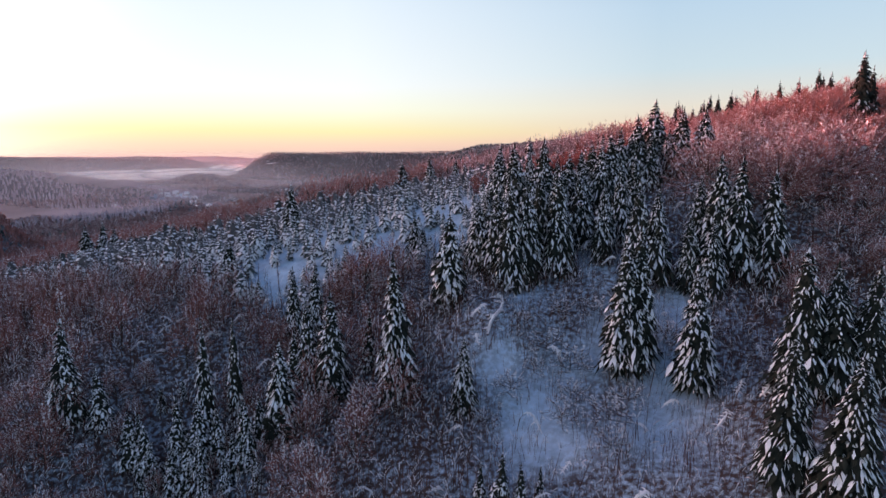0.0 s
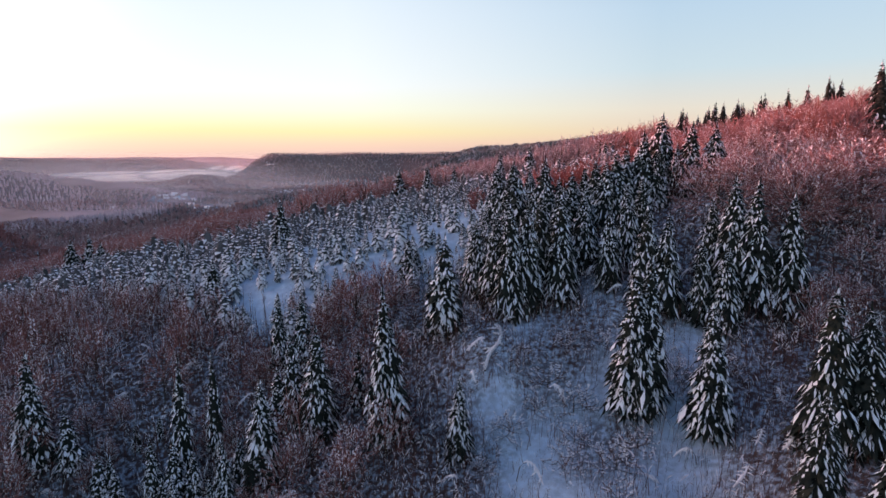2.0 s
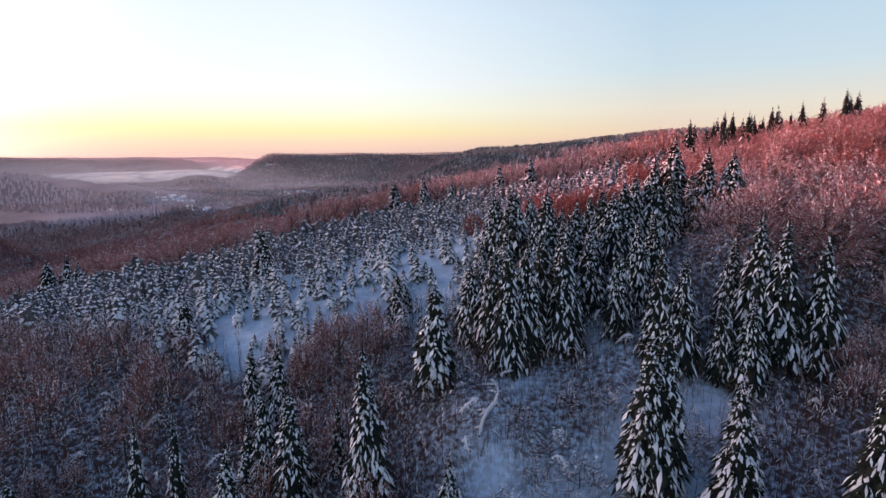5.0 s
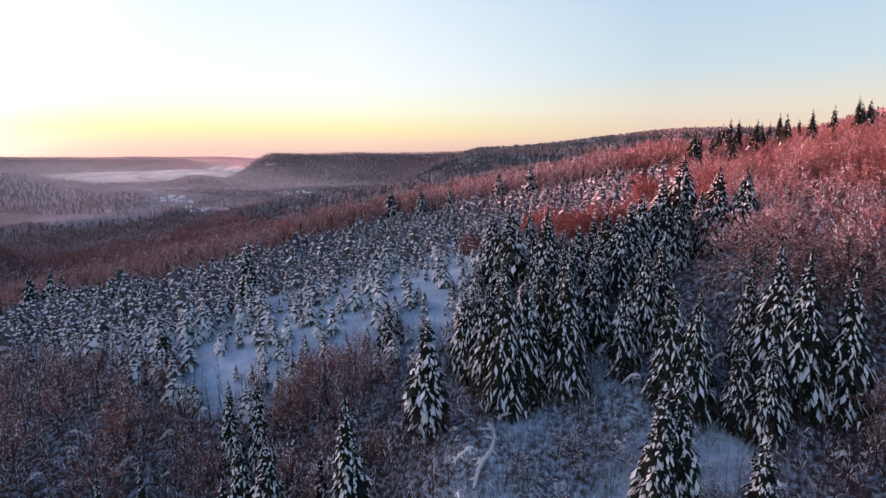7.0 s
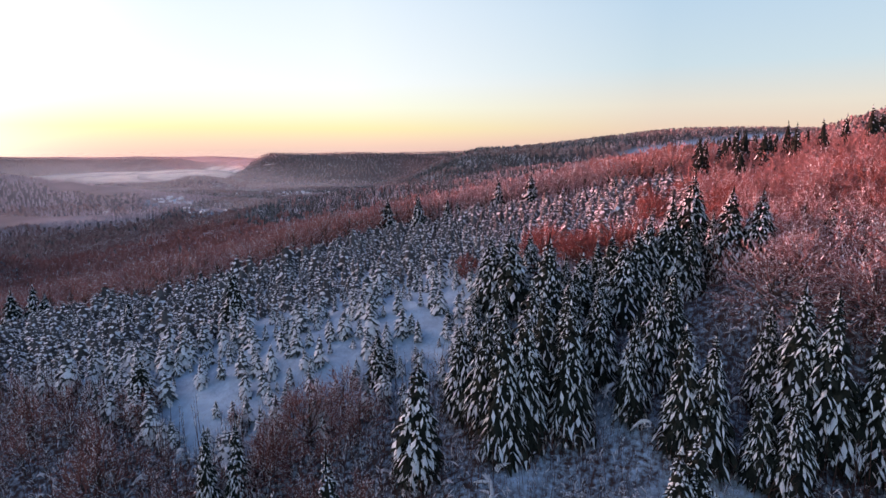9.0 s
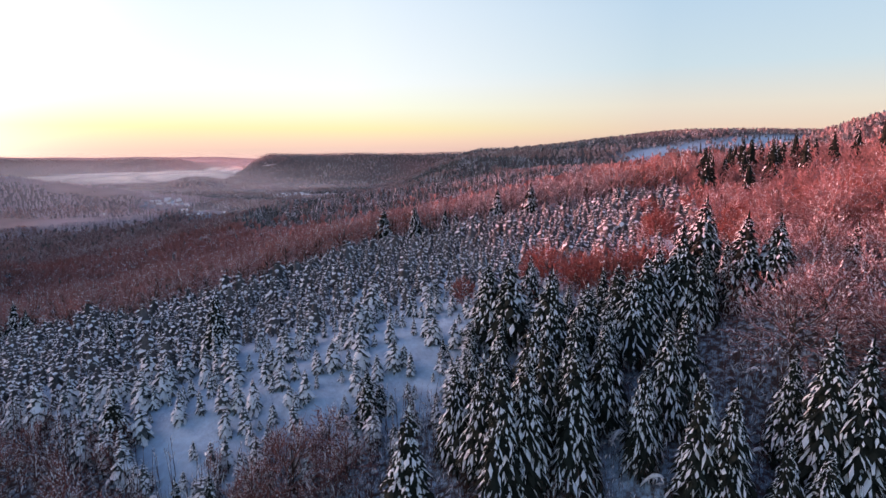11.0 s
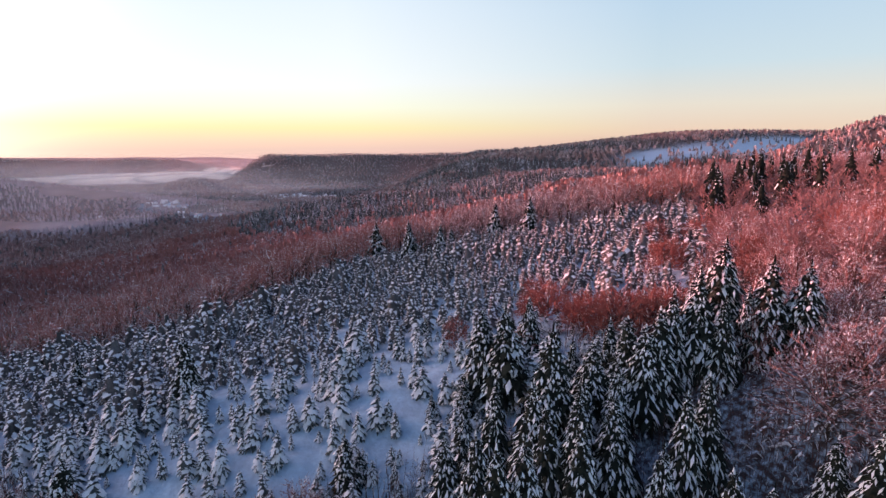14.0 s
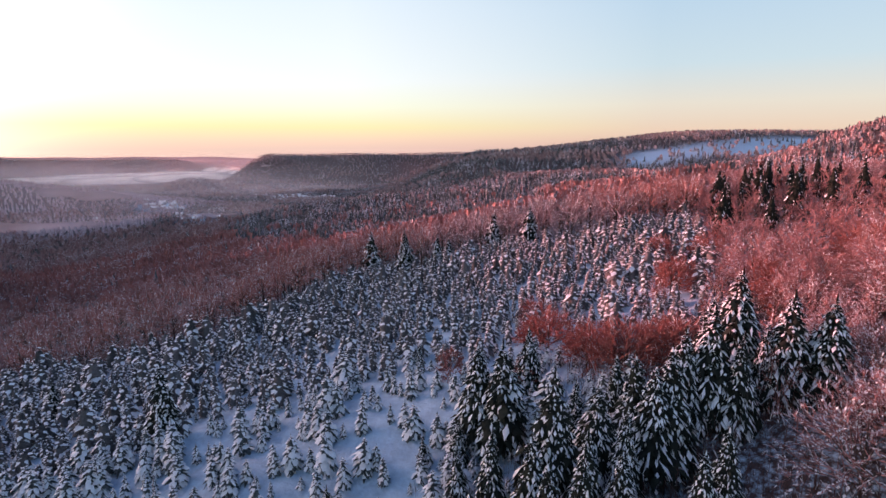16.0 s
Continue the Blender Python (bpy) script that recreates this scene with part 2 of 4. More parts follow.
def woodiness(x, y):
    """0 on open snow, 1 on the floor of the woods; above 1 darkened for shade."""
    open_snow = (y > front_edge(x) - 6) & (y < back_edge(x)) & (x < plant_side(y) + 3)
    w = np.where(open_snow, 0.12, np.where((y > 180) | ((x > 70) & (y > 112)), 1.4, 0.95))
    glade = open_patch(x, y)
    mid = x + 3.5 * np.sin(y / 4.3) + 1.5 * np.sin(y / 1.7)
    inside = sstep(-9, 7, mid) * sstep(66, 50, mid) * sstep(66, 80, y)
    # slope and glade rim: litter also darkens for shade among the stems
    w = np.where((y < 137) & (w < 1), 1.35 - (0.28 + 0.9 * glade) * inside, w)
    w = np.where((x < -12) & (y >= 135) & (y < front_edge(x) - 6), 1.25, w)
    # below the ridge, extra litter paints in the shade between the trees
    w = np.where((x > 48 + 6 * np.sin(y / 5)) & (y > 100) & (y < 200) & (x < 140), np.maximum(w, 1.25 - 1.15 * glade), w)
    meadow = mound(x, y, 800, 1610, 175, 62, 1.0) + mound(x, y, 560, 1580, 60, 34, 0.8) + mound(x, y, 530, 1480, 90, 60, 0.55) + mound(x, y, 1000, 1700, 110, 50, 0.9) + mound(x, y, 500, 700, 45, 32, 0.9) + mound(x, y, -560, 2250, 130, 50, 1) + mound(x, y, -765, 1650, 32, 50, 1) + mound(x, y, -615, 1525, 50, 35, 1)
    # less litter on the left valley's far side lightens it in place of haze
    w = w + sstep(600, 1100, y) * (1 - 0.7 * sstep(-650, -800, x) * sstep(1150, 1350, y) * sstep(2200, 1900, y))
    return np.clip(w - 3.2 * meadow, 0, 2)


def numpy_mesh(name, verts, tris):
    me = bpy.data.meshes.new(name)
    verts, tris = np.asarray(verts, np.float32), np.asarray(tris, np.int32)
    me.vertices.add(len(verts))
    me.vertices.foreach_set("co", verts.ravel())
    k = tris.shape[1]
    me.loops.add(tris.size)
    me.loops.foreach_set("vertex_index", tris.ravel())
    me.polygons.add(len(tris))
    me.polygons.foreach_set("loop_start", np.arange(0, tris.size, k, dtype=np.int32))
    me.update(calc_edges=True)
    return me


def build_ground():
    def axis(lo, hi, fine_lo, fine_hi, step):
        mid = np.arange(fine_lo, fine_hi, step)
        up = fine_hi + np.cumsum(step * 1.05 ** np.arange(1, 200))
        down = fine_lo - np.cumsum(step * 1.05 ** np.arange(1, 200))
        return np.concatenate([[lo], down[down > lo + 20][::-1], mid, up[up < hi - 20], [hi]])
    gx, gy = axis(-4800, 4800, -180, 180, 3.0), axis(-1500, 4830, 60, 330, 3.0)
    X, Y = np.meshgrid(gx, gy)
    verts = np.stack([X, Y, ground(X, Y)], -1).reshape(-1, 3)
    n, i, j = len(gx), *np.meshgrid(np.arange(len(gx) - 1), np.arange(len(gy) - 1))
    a = (j * n + i).ravel()
    me = numpy_mesh("ground", verts, np.stack([a, a + 1, a + n + 1, a + n], -1))
    att = me.attributes.new("wood", "FLOAT", "POINT")
    att.data.foreach_set("value", woodiness(X, Y).astype(np.float32).ravel())
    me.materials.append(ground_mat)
    me.polygons.foreach_set("use_smooth", np.ones(len(me.polygons), bool))
    return tagged(new("ground", me), "snow-covered hillside and valley with brown forest litter, shade tinted into the colours", "ground", kind="structure")


build_ground()
rng = np.random.default_rng(7)


# trees
class Shape:
    """Collects triangles."""

    def __init__(self):
        self.v, self.f, self.n = [], [], 0

    def add(self, verts, tris):
        verts = np.asarray(verts, float).reshape(-1, 3)
        self.v.append(verts)
        self.f.append(np.asarray(tris, int).reshape(-1, 3) + self.n)
        self.n += len(verts)

    def arrays(self):
        return np.concatenate(self.v), np.concatenate(self.f)

    def mesh(self, name, mat, smooth=False):
        me = numpy_mesh(name, *self.arrays())
        me.materials.append(mat)
        if smooth:
            me.polygons.foreach_set("use_smooth", np.ones(len(me.polygons), bool))
        return me


def tube(shape, pts, radii, sides=5):
    """A tapered tube along points."""
    pts = np.asarray(pts, float)
    ang = np.linspace(0, 2 * np.pi, sides, endpoint=False)
    rings = []
    for k, p in enumerate(pts):
        d = pts[min(k + 1, len(pts) - 1)] - pts[max(k - 1, 0)]
        d = d / (np.linalg.norm(d) + 1e-9)
        u = np.cross(d, (0.31, 0.95, 0.02) if abs(d[2]) > 0.7 else (0, 0, 1))
        u /= np.linalg.norm(u)
        w = np.cross(d, u)
        rings.append(p + radii[k] * (np.cos(ang)[:, None] * u + np.sin(ang)[:, None] * w))
    tris = []
    for k in range(len(pts) - 1):
        for s in range(sides):
            a, b = k * sides + s, k * sides + (s + 1) % sides
            tris += [(a, b, b + sides), (a, b + sides, a + sides)]
    shape.add(np.concatenate(rings), tris)


def bough(shape, base, az, length, droop, width, r, segs=3, lift=0.0, start=0.0, stop=1.0, ragged=0.5, sag=0.42, rise=0.12):
    """A drooping bough: a ridge with two wings hanging from it and a ragged rim."""
    out = np.array([math.cos(az), math.sin(az), 0.0])
    side = np.array([-out[1], out[0], 0.0])
    u = np.linspace(start, stop, max(segs, 2) + 1)
    spine = base + out * (length * u * (1 - 0.16 * u))[:, None]
    spine[:, 2] += length * (rise * u - droop * u ** 1.7) + lift * np.sin(np.pi * np.linspace(0.12, 0.88, len(u)))
    if start > 0 or stop < 1:
        shape_w = width * np.sin(np.pi * np.linspace(0.14, 0.86, len(u))) ** 0.7
    else:
        shape_w = width * np.sin(np.pi * np.clip(0.12 + 0.86 * u, 0, 1)) ** 0.8
    if segs == 1:
        w = width * (1 + ragged * (r.random(2) - 0.5))
        m = spine[1]
        shape.add([spine[0], m, spine[2], m + side * w[0] - (0, 0, sag * w[0]), m - side * w[1] - (0, 0, sag * w[1])], [(0, 1, 3), (1, 2, 3), (0, 4, 1), (1, 4, 2)])
        return spine, side, shape_w
    verts = []
    for k in range(segs + 1):
        w = shape_w[k] * (1 + ragged * (r.random(2) - 0.5))
        drop = sag * w
        verts += [spine[k], spine[k] + side * w[0] - (0, 0, drop[0]), spine[k] - side * w[1] - (0, 0, drop[1])]
    tris = []
    for k in range(segs):
        a, b = 3 * k, 3 * k + 3
        tris += [(a, b, b + 1), (a, b + 1, a + 1), (a, b + 2, b), (a, a + 2, b + 2)]
    shape.add(verts, tris)
    return spine, side, shape_w


def fringe(shape, spine, side, widths, r):
    """Hanging twigs along a bough's rim."""
    for k in range(1, len(spine)):
        for s in (1, -1):
            root = spine[k] + side * s * widths[k] * 0.55 - (0, 0, 0.2 * widths[k])
            tip = root + side * s * widths[k] * (0.5 + 0.5 * r.random()) - (0, 0, widths[k] * (0.7 + 0.9 * r.random()))
            along = (spine[k] - spine[k - 1]) * 0.35
            shape.add([root - along, root + along, tip], [(0, 1, 2)])


def spruce_meshes(seed, height, spread, whorls, per, snowy, segs=3, sides=7, full=0.8, pads=1.0):
    """Trunk, needles and snow of one spruce, as meshes: whorls of drooping fronds, each with side fingers and long pads of snow."""
    r = np.random.default_rng(seed)
    trunk, crown, snow = Shape(), Shape(), Shape()
    bend = r.normal(0, 0.012 * height, 2)
    axis = lambda z: np.array([bend[0] * (z / height) ** 2, bend[1] * (z / height) ** 2, z])
    zs = np.linspace(-0.06 * height, height * 0.99, 7 if sides > 4 else 2)
    tube(trunk, [axis(z) for z in zs], [0.015 * height * (1 - max(z, 0) / height) + 0.015 for z in zs], sides)
    lop = r.random() * 6.28
    reach_at = lambda f: spread * height * (1 - f) ** full * min(1.0, 0.72 + 2.4 * f) + 0.014 * height
    # the dark heart of inner branches
    hf = np.linspace(0.06, 0.9, 6 if segs > 2 else 3)
    tube(crown, [axis(height * (0.06 + 0.88 * f)) for f in hf], [0.5 * reach_at(f) * r.uniform(0.85, 1.1) for f in hf], 7 if segs > 2 else 5)
    for k in range(whorls):
        f = (k + 0.6 * r.random()) / whorls
        z = height * (0.07 + 0.9 * f)
        reach = reach_at(f) * r.uniform(0.86, 1.12)
        n = max(4, int(round(per * (0.5 + 0.5 * (1 - f)))))
        turn = r.random() * 6.28
        for b in range(n):
            az = turn + 6.283 * (b + 0.55 * r.random()) / n
            length = reach * (0.68 + 0.5 * r.random()) * (1 + 0.1 * math.cos(az - lop))
            droop = 0.68 + 0.4 * r.random() - 0.15 * f
            rise = 0.1 + 0.45 * f * f
            width = length * ((0.12 if segs > 2 else 0.15) + 0.06 * r.random()) + 0.006 * height
            base = axis(min(0.975 * height, z + height * 0.9 / whorls * r.uniform(-0.45, 0.45) + 0.22 * length))
            spine, side, w = bough(crown, base, az, length, droop, width, r, min(segs, 2), ragged=0.8, sag=0.6, rise=rise)
            laden = r.random() < snowy
            if segs < 3:
                if laden:
                    lo = 0.05 + 0.35 * r.random()
                    bough(snow, base + (0, 0, 0.06 * length), az + r.normal(0, 0.1), length, droop * 0.8, width * (0.84 + 0.45 * r.random()), r, segs, 0.5 * width, lo, min(1.1, lo + 0.55 + 0.45 * r.random()), 0.8, 0.32, rise)
                continue
            fringe(crown, spine, side, w, r)
            if laden:
                lo, hi = 0.1 + 0.25 * r.random(), 0.86 + 0.2 * r.random()
                pad = min(width * (0.32 + 0.32 * r.random()), (0.016 + 0.012 * r.random()) * height) * pads
                marks = [lo, *sorted(r.uniform(lo + 0.15, hi - 0.15, r.integers(1, 4))), hi]
                for m0, m1 in zip(marks, marks[1:]):
                    if m1 - m0 > 0.1:
                        bough(snow, base, az + r.normal(0, 0.05), length, droop, pad * r.uniform(0.7, 1.05), r, 2 if m1 - m0 > 0.4 else 1, 0.55 * pad, m0 + 0.03, m1 - 0.03, 0.8, 0.75, rise)
            for q in (0.52,):
                for s in (1, -1):
                    u = q + 0.1 * r.normal()
                    p = base + np.array([math.cos(az), math.sin(az), 0]) * length * u * (1 - 0.16 * u)
                    p[2] += length * (rise * u - droop * u ** 1.7)
                    turned = az + s * r.uniform(0.45, 0.95)
                    small = length * r.uniform(0.34, 0.52) * (1.25 - 0.6 * q)
                    dip = r.uniform(0.75, 1.15)
                    bough(crown, p, turned, small, dip, 0.24 * small + 0.02, r, 1, ragged=0.8, sag=0.6, rise=0.0)
                    if r.random() < snowy * 0.82:
                        plump = pads * (small * r.uniform(0.1, 0.19) + 0.004 * height)
                        bough(snow, p, turned, small, dip, plump, r, 1, 0.55 * plump, 0.1 + 0.2 * r.random(), 1.0, 0.9, 0.75, 0.0)
    tip = axis(height * 0.93)
    tube(crown, [tip, axis(height * 1.02)], [0.011 * height, 0.002 * height], 4)
    tube(snow, [axis(height * 0.945) + (0.004 * height, 0, 0), axis(height * 0.985) + (0.005 * height, 0.002, 0)], [0.011 * height, 0.004 * height], 5)
    return trunk, crown, snow


def thing_from(name, parts, label, category, group):
    root = new(name)
    for part_name, me, part_label in parts:
        ob = new(part_name, me)
        ob.parent = root
        if part_name == "snow_cover":
            tagged(ob, kind="stuff")
        if part_label:
            tagged(ob, part_label)
    return tagged(root, label, category, group)


def spruce_thing(seed, height, spread, whorls, per, snowy, label, group, full=0.8, pads=1.0):
    t, c, s = spruce_meshes(seed, height, spread, whorls, per, snowy, full=full, pads=pads)
    return thing_from("spruce_tree", [("trunk", t.mesh("trunk", bark_mat), ""), ("crown", c.mesh("crown", needle_mat), "dark green drooping needle boughs"),
                                      ("snow_cover", s.mesh("snow_cover", snow_mat, True), "clumps of fresh white snow on boughs")], label, "tree", group)


def bare_meshes(seed, height, spread, limbs, sub, twigs, snow_share, thick=1.0, clear=0.25, sides=5, twig=0.0042, slim=0.9):
    """A leafless broadleaf tree: a forked trunk, limbs fanning out into a dome of fine twigs, and the snow lying on them."""
    r = np.random.default_rng(seed)
    trunk, crown, snow = Shape(), Shape(), Shape()
    lean = r.normal(0, 0.03, 2) * height
    axis = lambda f: np.array([lean[0] * f ** 2, lean[1] * f ** 2, height * f])
    tube(trunk, [axis(f) for f in (-0.05, 0.2, 0.45, 0.7)], [height * g * thick for g in (0.016, 0.013, 0.009, 0.002)], sides)
    ribbons, branches, caps = [], [], []
    heart = axis(clear + 0.08)
    lop = r.uniform(0.86, 1.14, 2)
    size = np.array([spread * height * lop[0], spread * height * lop[1], height - heart[2]])
    unit = lambda d: d / (np.linalg.norm(d) + 1e-9)

    def lay(a, b, w):
        """Snow in broken pieces along a branch."""
        for m in (0.04, 0.24, 0.44, 0.64, 0.84):
            if r.random() < 0.5:
                n = m + r.uniform(0.08, 0.18)
                caps.append((a + (b - a) * m, a + (b - a) * n, w * r.uniform(0.9, 1.9)))

    for k in range(limbs):
        az = 2.4 * k + r.normal(0, 0.3)
        up = (k + 0.5) / limbs
        el = math.asin(min(0.98, 0.02 + 0.96 * up))
        d = np.array([math.cos(az) * math.cos(el), math.sin(az) * math.cos(el), math.sin(el)])
        p0 = axis(clear * 0.8 + 0.3 * up)
        end = heart + d * size * 0.68 * r.uniform(0.88, 1.12)
        mid = p0 + (end - p0) * 0.5 + (0, 0, -0.02 * height) + r.normal(0, 0.015 * height, 3)
        tube(trunk, [p0, mid, end], [height * 0.008 * thick, height * 0.005 * thick, height * 0.0015], 3)
        if r.random() < snow_share:
            lay(mid, end, 0.0052 * height * max(slim, 0.8))
            lay(p0, mid, 0.005 * height * max(slim, 0.8))
        for _ in range(sub):
            g = 0.3 + 0.7 * r.random()
            q0 = mid + (end - mid) * (2 * g - 1) if g > 0.5 else p0 + (mid - p0) * 2 * g
            e = unit(d + r.normal(0, 0.36, 3))
            e[2] = max(e[2], -0.12)
            q1 = heart + e * size * r.uniform(0.74, 1.0)
            branches.append((q0, q1, twig * 1.1 * height))
            if r.random() < snow_share:
                lay(q0 + (q1 - q0) * 0.2, q1, 0.0042 * height * slim)
            for _ in range(twigs):
                s0 = q0 + (q1 - q0) * r.uniform(0.4, 1.0)
                s1 = s0 + unit(e + r.normal(0, 0.55, 3) + (0, 0, 0.2)) * height * r.uniform(0.06, 0.13)
                ribbons.append((s0, s1, twig * height))
                if r.random() < snow_share * 0.5:
                    m = r.uniform(0.0, 0.5)
                    caps.append((s0 + (s1 - s0) * m, s0 + (s1 - s0) * (m + 0.4), 0.0036 * height * slim))
    for shape, rows, up in ((crown, ribbons, 0.0), (crown, branches, 0.0), (snow, caps, 1.0)):
        a, b = np.array([x[0] for x in rows]), np.array([x[1] for x in rows])
        wd = np.array([x[2] for x in rows])[:, None]
        d = b - a
        s = np.cross(d, r.normal(0, 1, d.shape) if up == 0 else np.tile((0.0, 0.0, 1.0), (len(d), 1)))
        s = s / (np.linalg.norm(s, axis=1, keepdims=True) + 1e-6) * wd
        lift = np.array([0, 0, 0.9]) * wd * up
        n = len(rows)
        if up == 0:
            m = (a + b) / 2 + r.normal(0, 0.07, d.shape) * np.linalg.norm(d, axis=1, keepdims=True)
            verts = np.stack([a - s, a + s, m - 0.7 * s, m + 0.7 * s, b], 1).reshape(-1, 3)
            q = np.arange(n)[:, None] * 5
            tris = np.concatenate([q + [0, 1, 3], q + [0, 3, 2], q + [2, 3, 4]]) if rows is branches else q + [0, 1, 4]
        else:
            m = (a + b) / 2 + lift * 1.6
            verts = np.stack([a + lift, m - s, b + lift, m + s], 1).reshape(-1, 3)
            q = np.arange(n)[:, None] * 4
            tris = np.concatenate([q + [0, 1, 2], q + [0, 2, 3]])
        shape.add(verts, tris)
    return trunk, crown, snow


def bare_thing(seed, height, spread, limbs, sub, twigs, snow_share, label, group, clear=0.15, mat=None, twig=0.0042, slim=0.9, name="beech_tree"):
    t, c, s = bare_meshes(seed, height, spread, limbs, sub, twigs, snow_share, 1.0, clear, 5, twig, slim)
    return thing_from(name, [("trunk", t.mesh("trunk", bark_mat), ""), ("crown", c.mesh("crown", mat or twig_mat), "fine leafless brown twigs"),
                                     ("snow_cover", s.mesh("snow_cover", snow_mat), "thin white snow lying on the twigs")], label, "shrub" if name == "shrub" else "tree", group)


def place(x, y, scale=1.0, turn=0.0, sink=0.15, stretch=1.0):
    return Matrix.LocRotScale((x, y, float(ground(x, y)) - sink), Euler((0, 0, turn)), (scale, scale, scale * stretch))


def put_copies(templates, rows):
    """rows: x, y, height, width factor. The templates, ten metres high, stand in for the first ones."""
    for k, (x, y, h, wide) in enumerate(rows):
        ob = templates[k % len(templates)]
        m = place(x, y, 1.0, rng.random() * 6.28)
        s = h / 10
        m = m @ Matrix.Diagonal((s * wide, s * wide, s, 1))
        if k < len(templates):
            ob.matrix_basis = m
        else:
            made = copy_thing(ob, Matrix())
            made.matrix_basis = m




def joined(meshes):
    """Trunk, crown and snow as one template with the material's number of each face."""
    v, f, m, n = [], [], [], 0
    for k, shape in enumerate(meshes):
        a, b = shape.arrays()
        v.append(a)
        f.append(b + n)
        m.append(np.full(len(b), k))
        n += len(a)
    return np.concatenate(v), np.concatenate(f), np.concatenate(m)


def grid_points(step, x0, x1, y0, y1, keep, jitter=0.42):
    """Points strewn evenly but not in rows."""
    gx, gy = np.meshgrid(np.arange(x0, x1, step), np.arange(y0, y1, step))
    gx = gx + (np.arange(gx.shape[0]) % 2)[:, None] * step / 2
    x = (gx + rng.uniform(-jitter, jitter, gx.shape) * step).ravel()
    y = (gy + rng.uniform(-jitter, jitter, gy.shape) * step).ravel()
    ok = keep(x, y)
    return x[ok], y[ok]


def wood_stuff(name, templates, xs, ys, heights, mats, label, wide=1.0):
    """scatter() for templates with several materials."""
    V, F, M, n = [], [], [], 0
    pick = rng.integers(0, len(templates), len(xs))
    zs = ground(xs, ys) - 0.15
    for k, (tv, tf, tm) in enumerate(templates):
        sel = np.nonzero(pick == k)[0]
        a = rng.random(len(sel)) * 6.283
        s = (heights[sel] / 10)[:, None]
        w = s * wide * rng.uniform(0.85, 1.15, s.shape)
        c, si = np.cos(a)[:, None], np.sin(a)[:, None]
        x, y, z = tv[None, :, 0], tv[None, :, 1], tv[None, :, 2]
        P = np.stack([(x * c - y * si) * w + xs[sel][:, None], (x * si + y * c) * w + ys[sel][:, None], z * s + zs[sel][:, None]], -1)
        V.append(P.reshape(-1, 3))
        F.append((tf[None] + (np.arange(len(sel)) * len(tv))[:, None, None]).reshape(-1, 3) + n)
        M.append(np.tile(tm, len(sel)))
        n += len(sel) * len(tv)
    me = numpy_mesh(name, np.concatenate(V), np.concatenate(F))
    for mat in mats:
        me.materials.append(mat)
    me.polygons.foreach_set("material_index", np.concatenate(M).astype(np.int32))
    return tagged(new(name, me), label, "woods", kind="stuff")


def with_tops(rows, wide=1.0):
    """x, y and the height of the tip above the level, to x, y, height, width."""
    made = []
    for x, y, top in rows:
        h = top - float(ground(x, y)) + 0.15
        made.append((x, y, h, min(wide * (0.9 + 0.2 * rng.random()), 30.0 / h if h > 12 else 9)))
    return made


# tall spruces on the steep slope
tall = [spruce_thing(11 + k, 10, 0.185 + 0.012 * k, 27, 12, 0.86, "tall dark green spruce laden with fresh snow on the slope", "spruces on the slope", 0.8, 0.78) for k in range(4)]
SLOPE = [(37, 104.4, 47), (34, 104, 45), (45.5, 97, 41), (3.9, 102.4, 26.5), (-9.3, 109, 40.5), (-23, 113.5, 32), (-28.9, 118, 29.5),
         (-33.2, 109.4, 23), (-78.3, 111.8, 27),
         (-39.5, 106, 13), (-54, 108, 11.5), (-58.4, 105, 3.5), (-35.4, 130.6, 33.5),
         (-48, 104, 7), (-30, 131, 34), (-62, 108, 8)]
put_copies(tall, with_tops(SLOPE, 1.05))
near_tall = [spruce_thing(21 + k, 10, 0.225 + 0.015 * k, 30, 13, 0.72, "big dark spruce with broken snow on its drooping boughs", "spruces on the slope", 0.8, 0.6) for k in range(2)]
put_copies(near_tall, with_tops([(48, 73.8, 36), (56.9, 86.3, 46), (61.2, 85.4, 43.5), (65.5, 84, 43), (53, 68.2, 35.5)], 1.1))
slim = [spruce_thing(41 + k, 10, 0.19, 18, 10, 0.88, "slender young spruce white with snow among bare saplings", "young spruces on the slope") for k in range(2)]
put_copies(slim, with_tops([(-63.5, 107.5, 9.1), (-59.6, 106, 6.8), (-50.8, 105.1, 5.4), (-50.1, 108.7, 10.9), (-45.8, 107.7, 9.3), (-41.9, 105.1, 5.4), (-37.5, 109, 11.4), (-38.5, 105.1, 5.4),
                            (-53.5, 103.3, 2.8), (-42.9, 102.7, 2), (-57.9, 100.3, -1.4), (-32.2, 118, 22), (-71.8, 112, 16.3), (-46, 100, 0.5), (-36, 101, 3),
                            (-62.0, 118.0, 9.6), (-58.0, 120.0, 10.6), (-53.0, 118.0, 9.0), (-48.0, 120.0, 11.9), (-43.0, 118.0, 10.9), (-39.0, 114.0, 8.4), (-53.0, 114.0, 5.3), (-45.0, 112.0, 5.7), (-66.0, 116.0, 7.4), (-37.0, 118.0, 12.2), (-67.0, 112.0, 5.1), (-57.0, 112.0, 3.2), (-48.0, 109.0, 2.4), (-39.0, 108.0, 4.2)], 1.4))
put_copies([copy_thing(b, Matrix()) for b in slim], with_tops([(-50.2, 113.5, 26), (-44.5, 115.8, 26)], 0.62))
small = [spruce_thing(31 + k, 10, 0.21, 14, 8, 0.85, "small spruce bowed under snow in the glade", "spruces on the slope") for k in range(2)]
put_copies(small, with_tops([(9.2, 81, 15), (12, 80, 13.5), (6, 83, 12), (-16, 118, 27), (15.5, 83, 11.5), (49, 104, 24), (52, 112, 31)]))

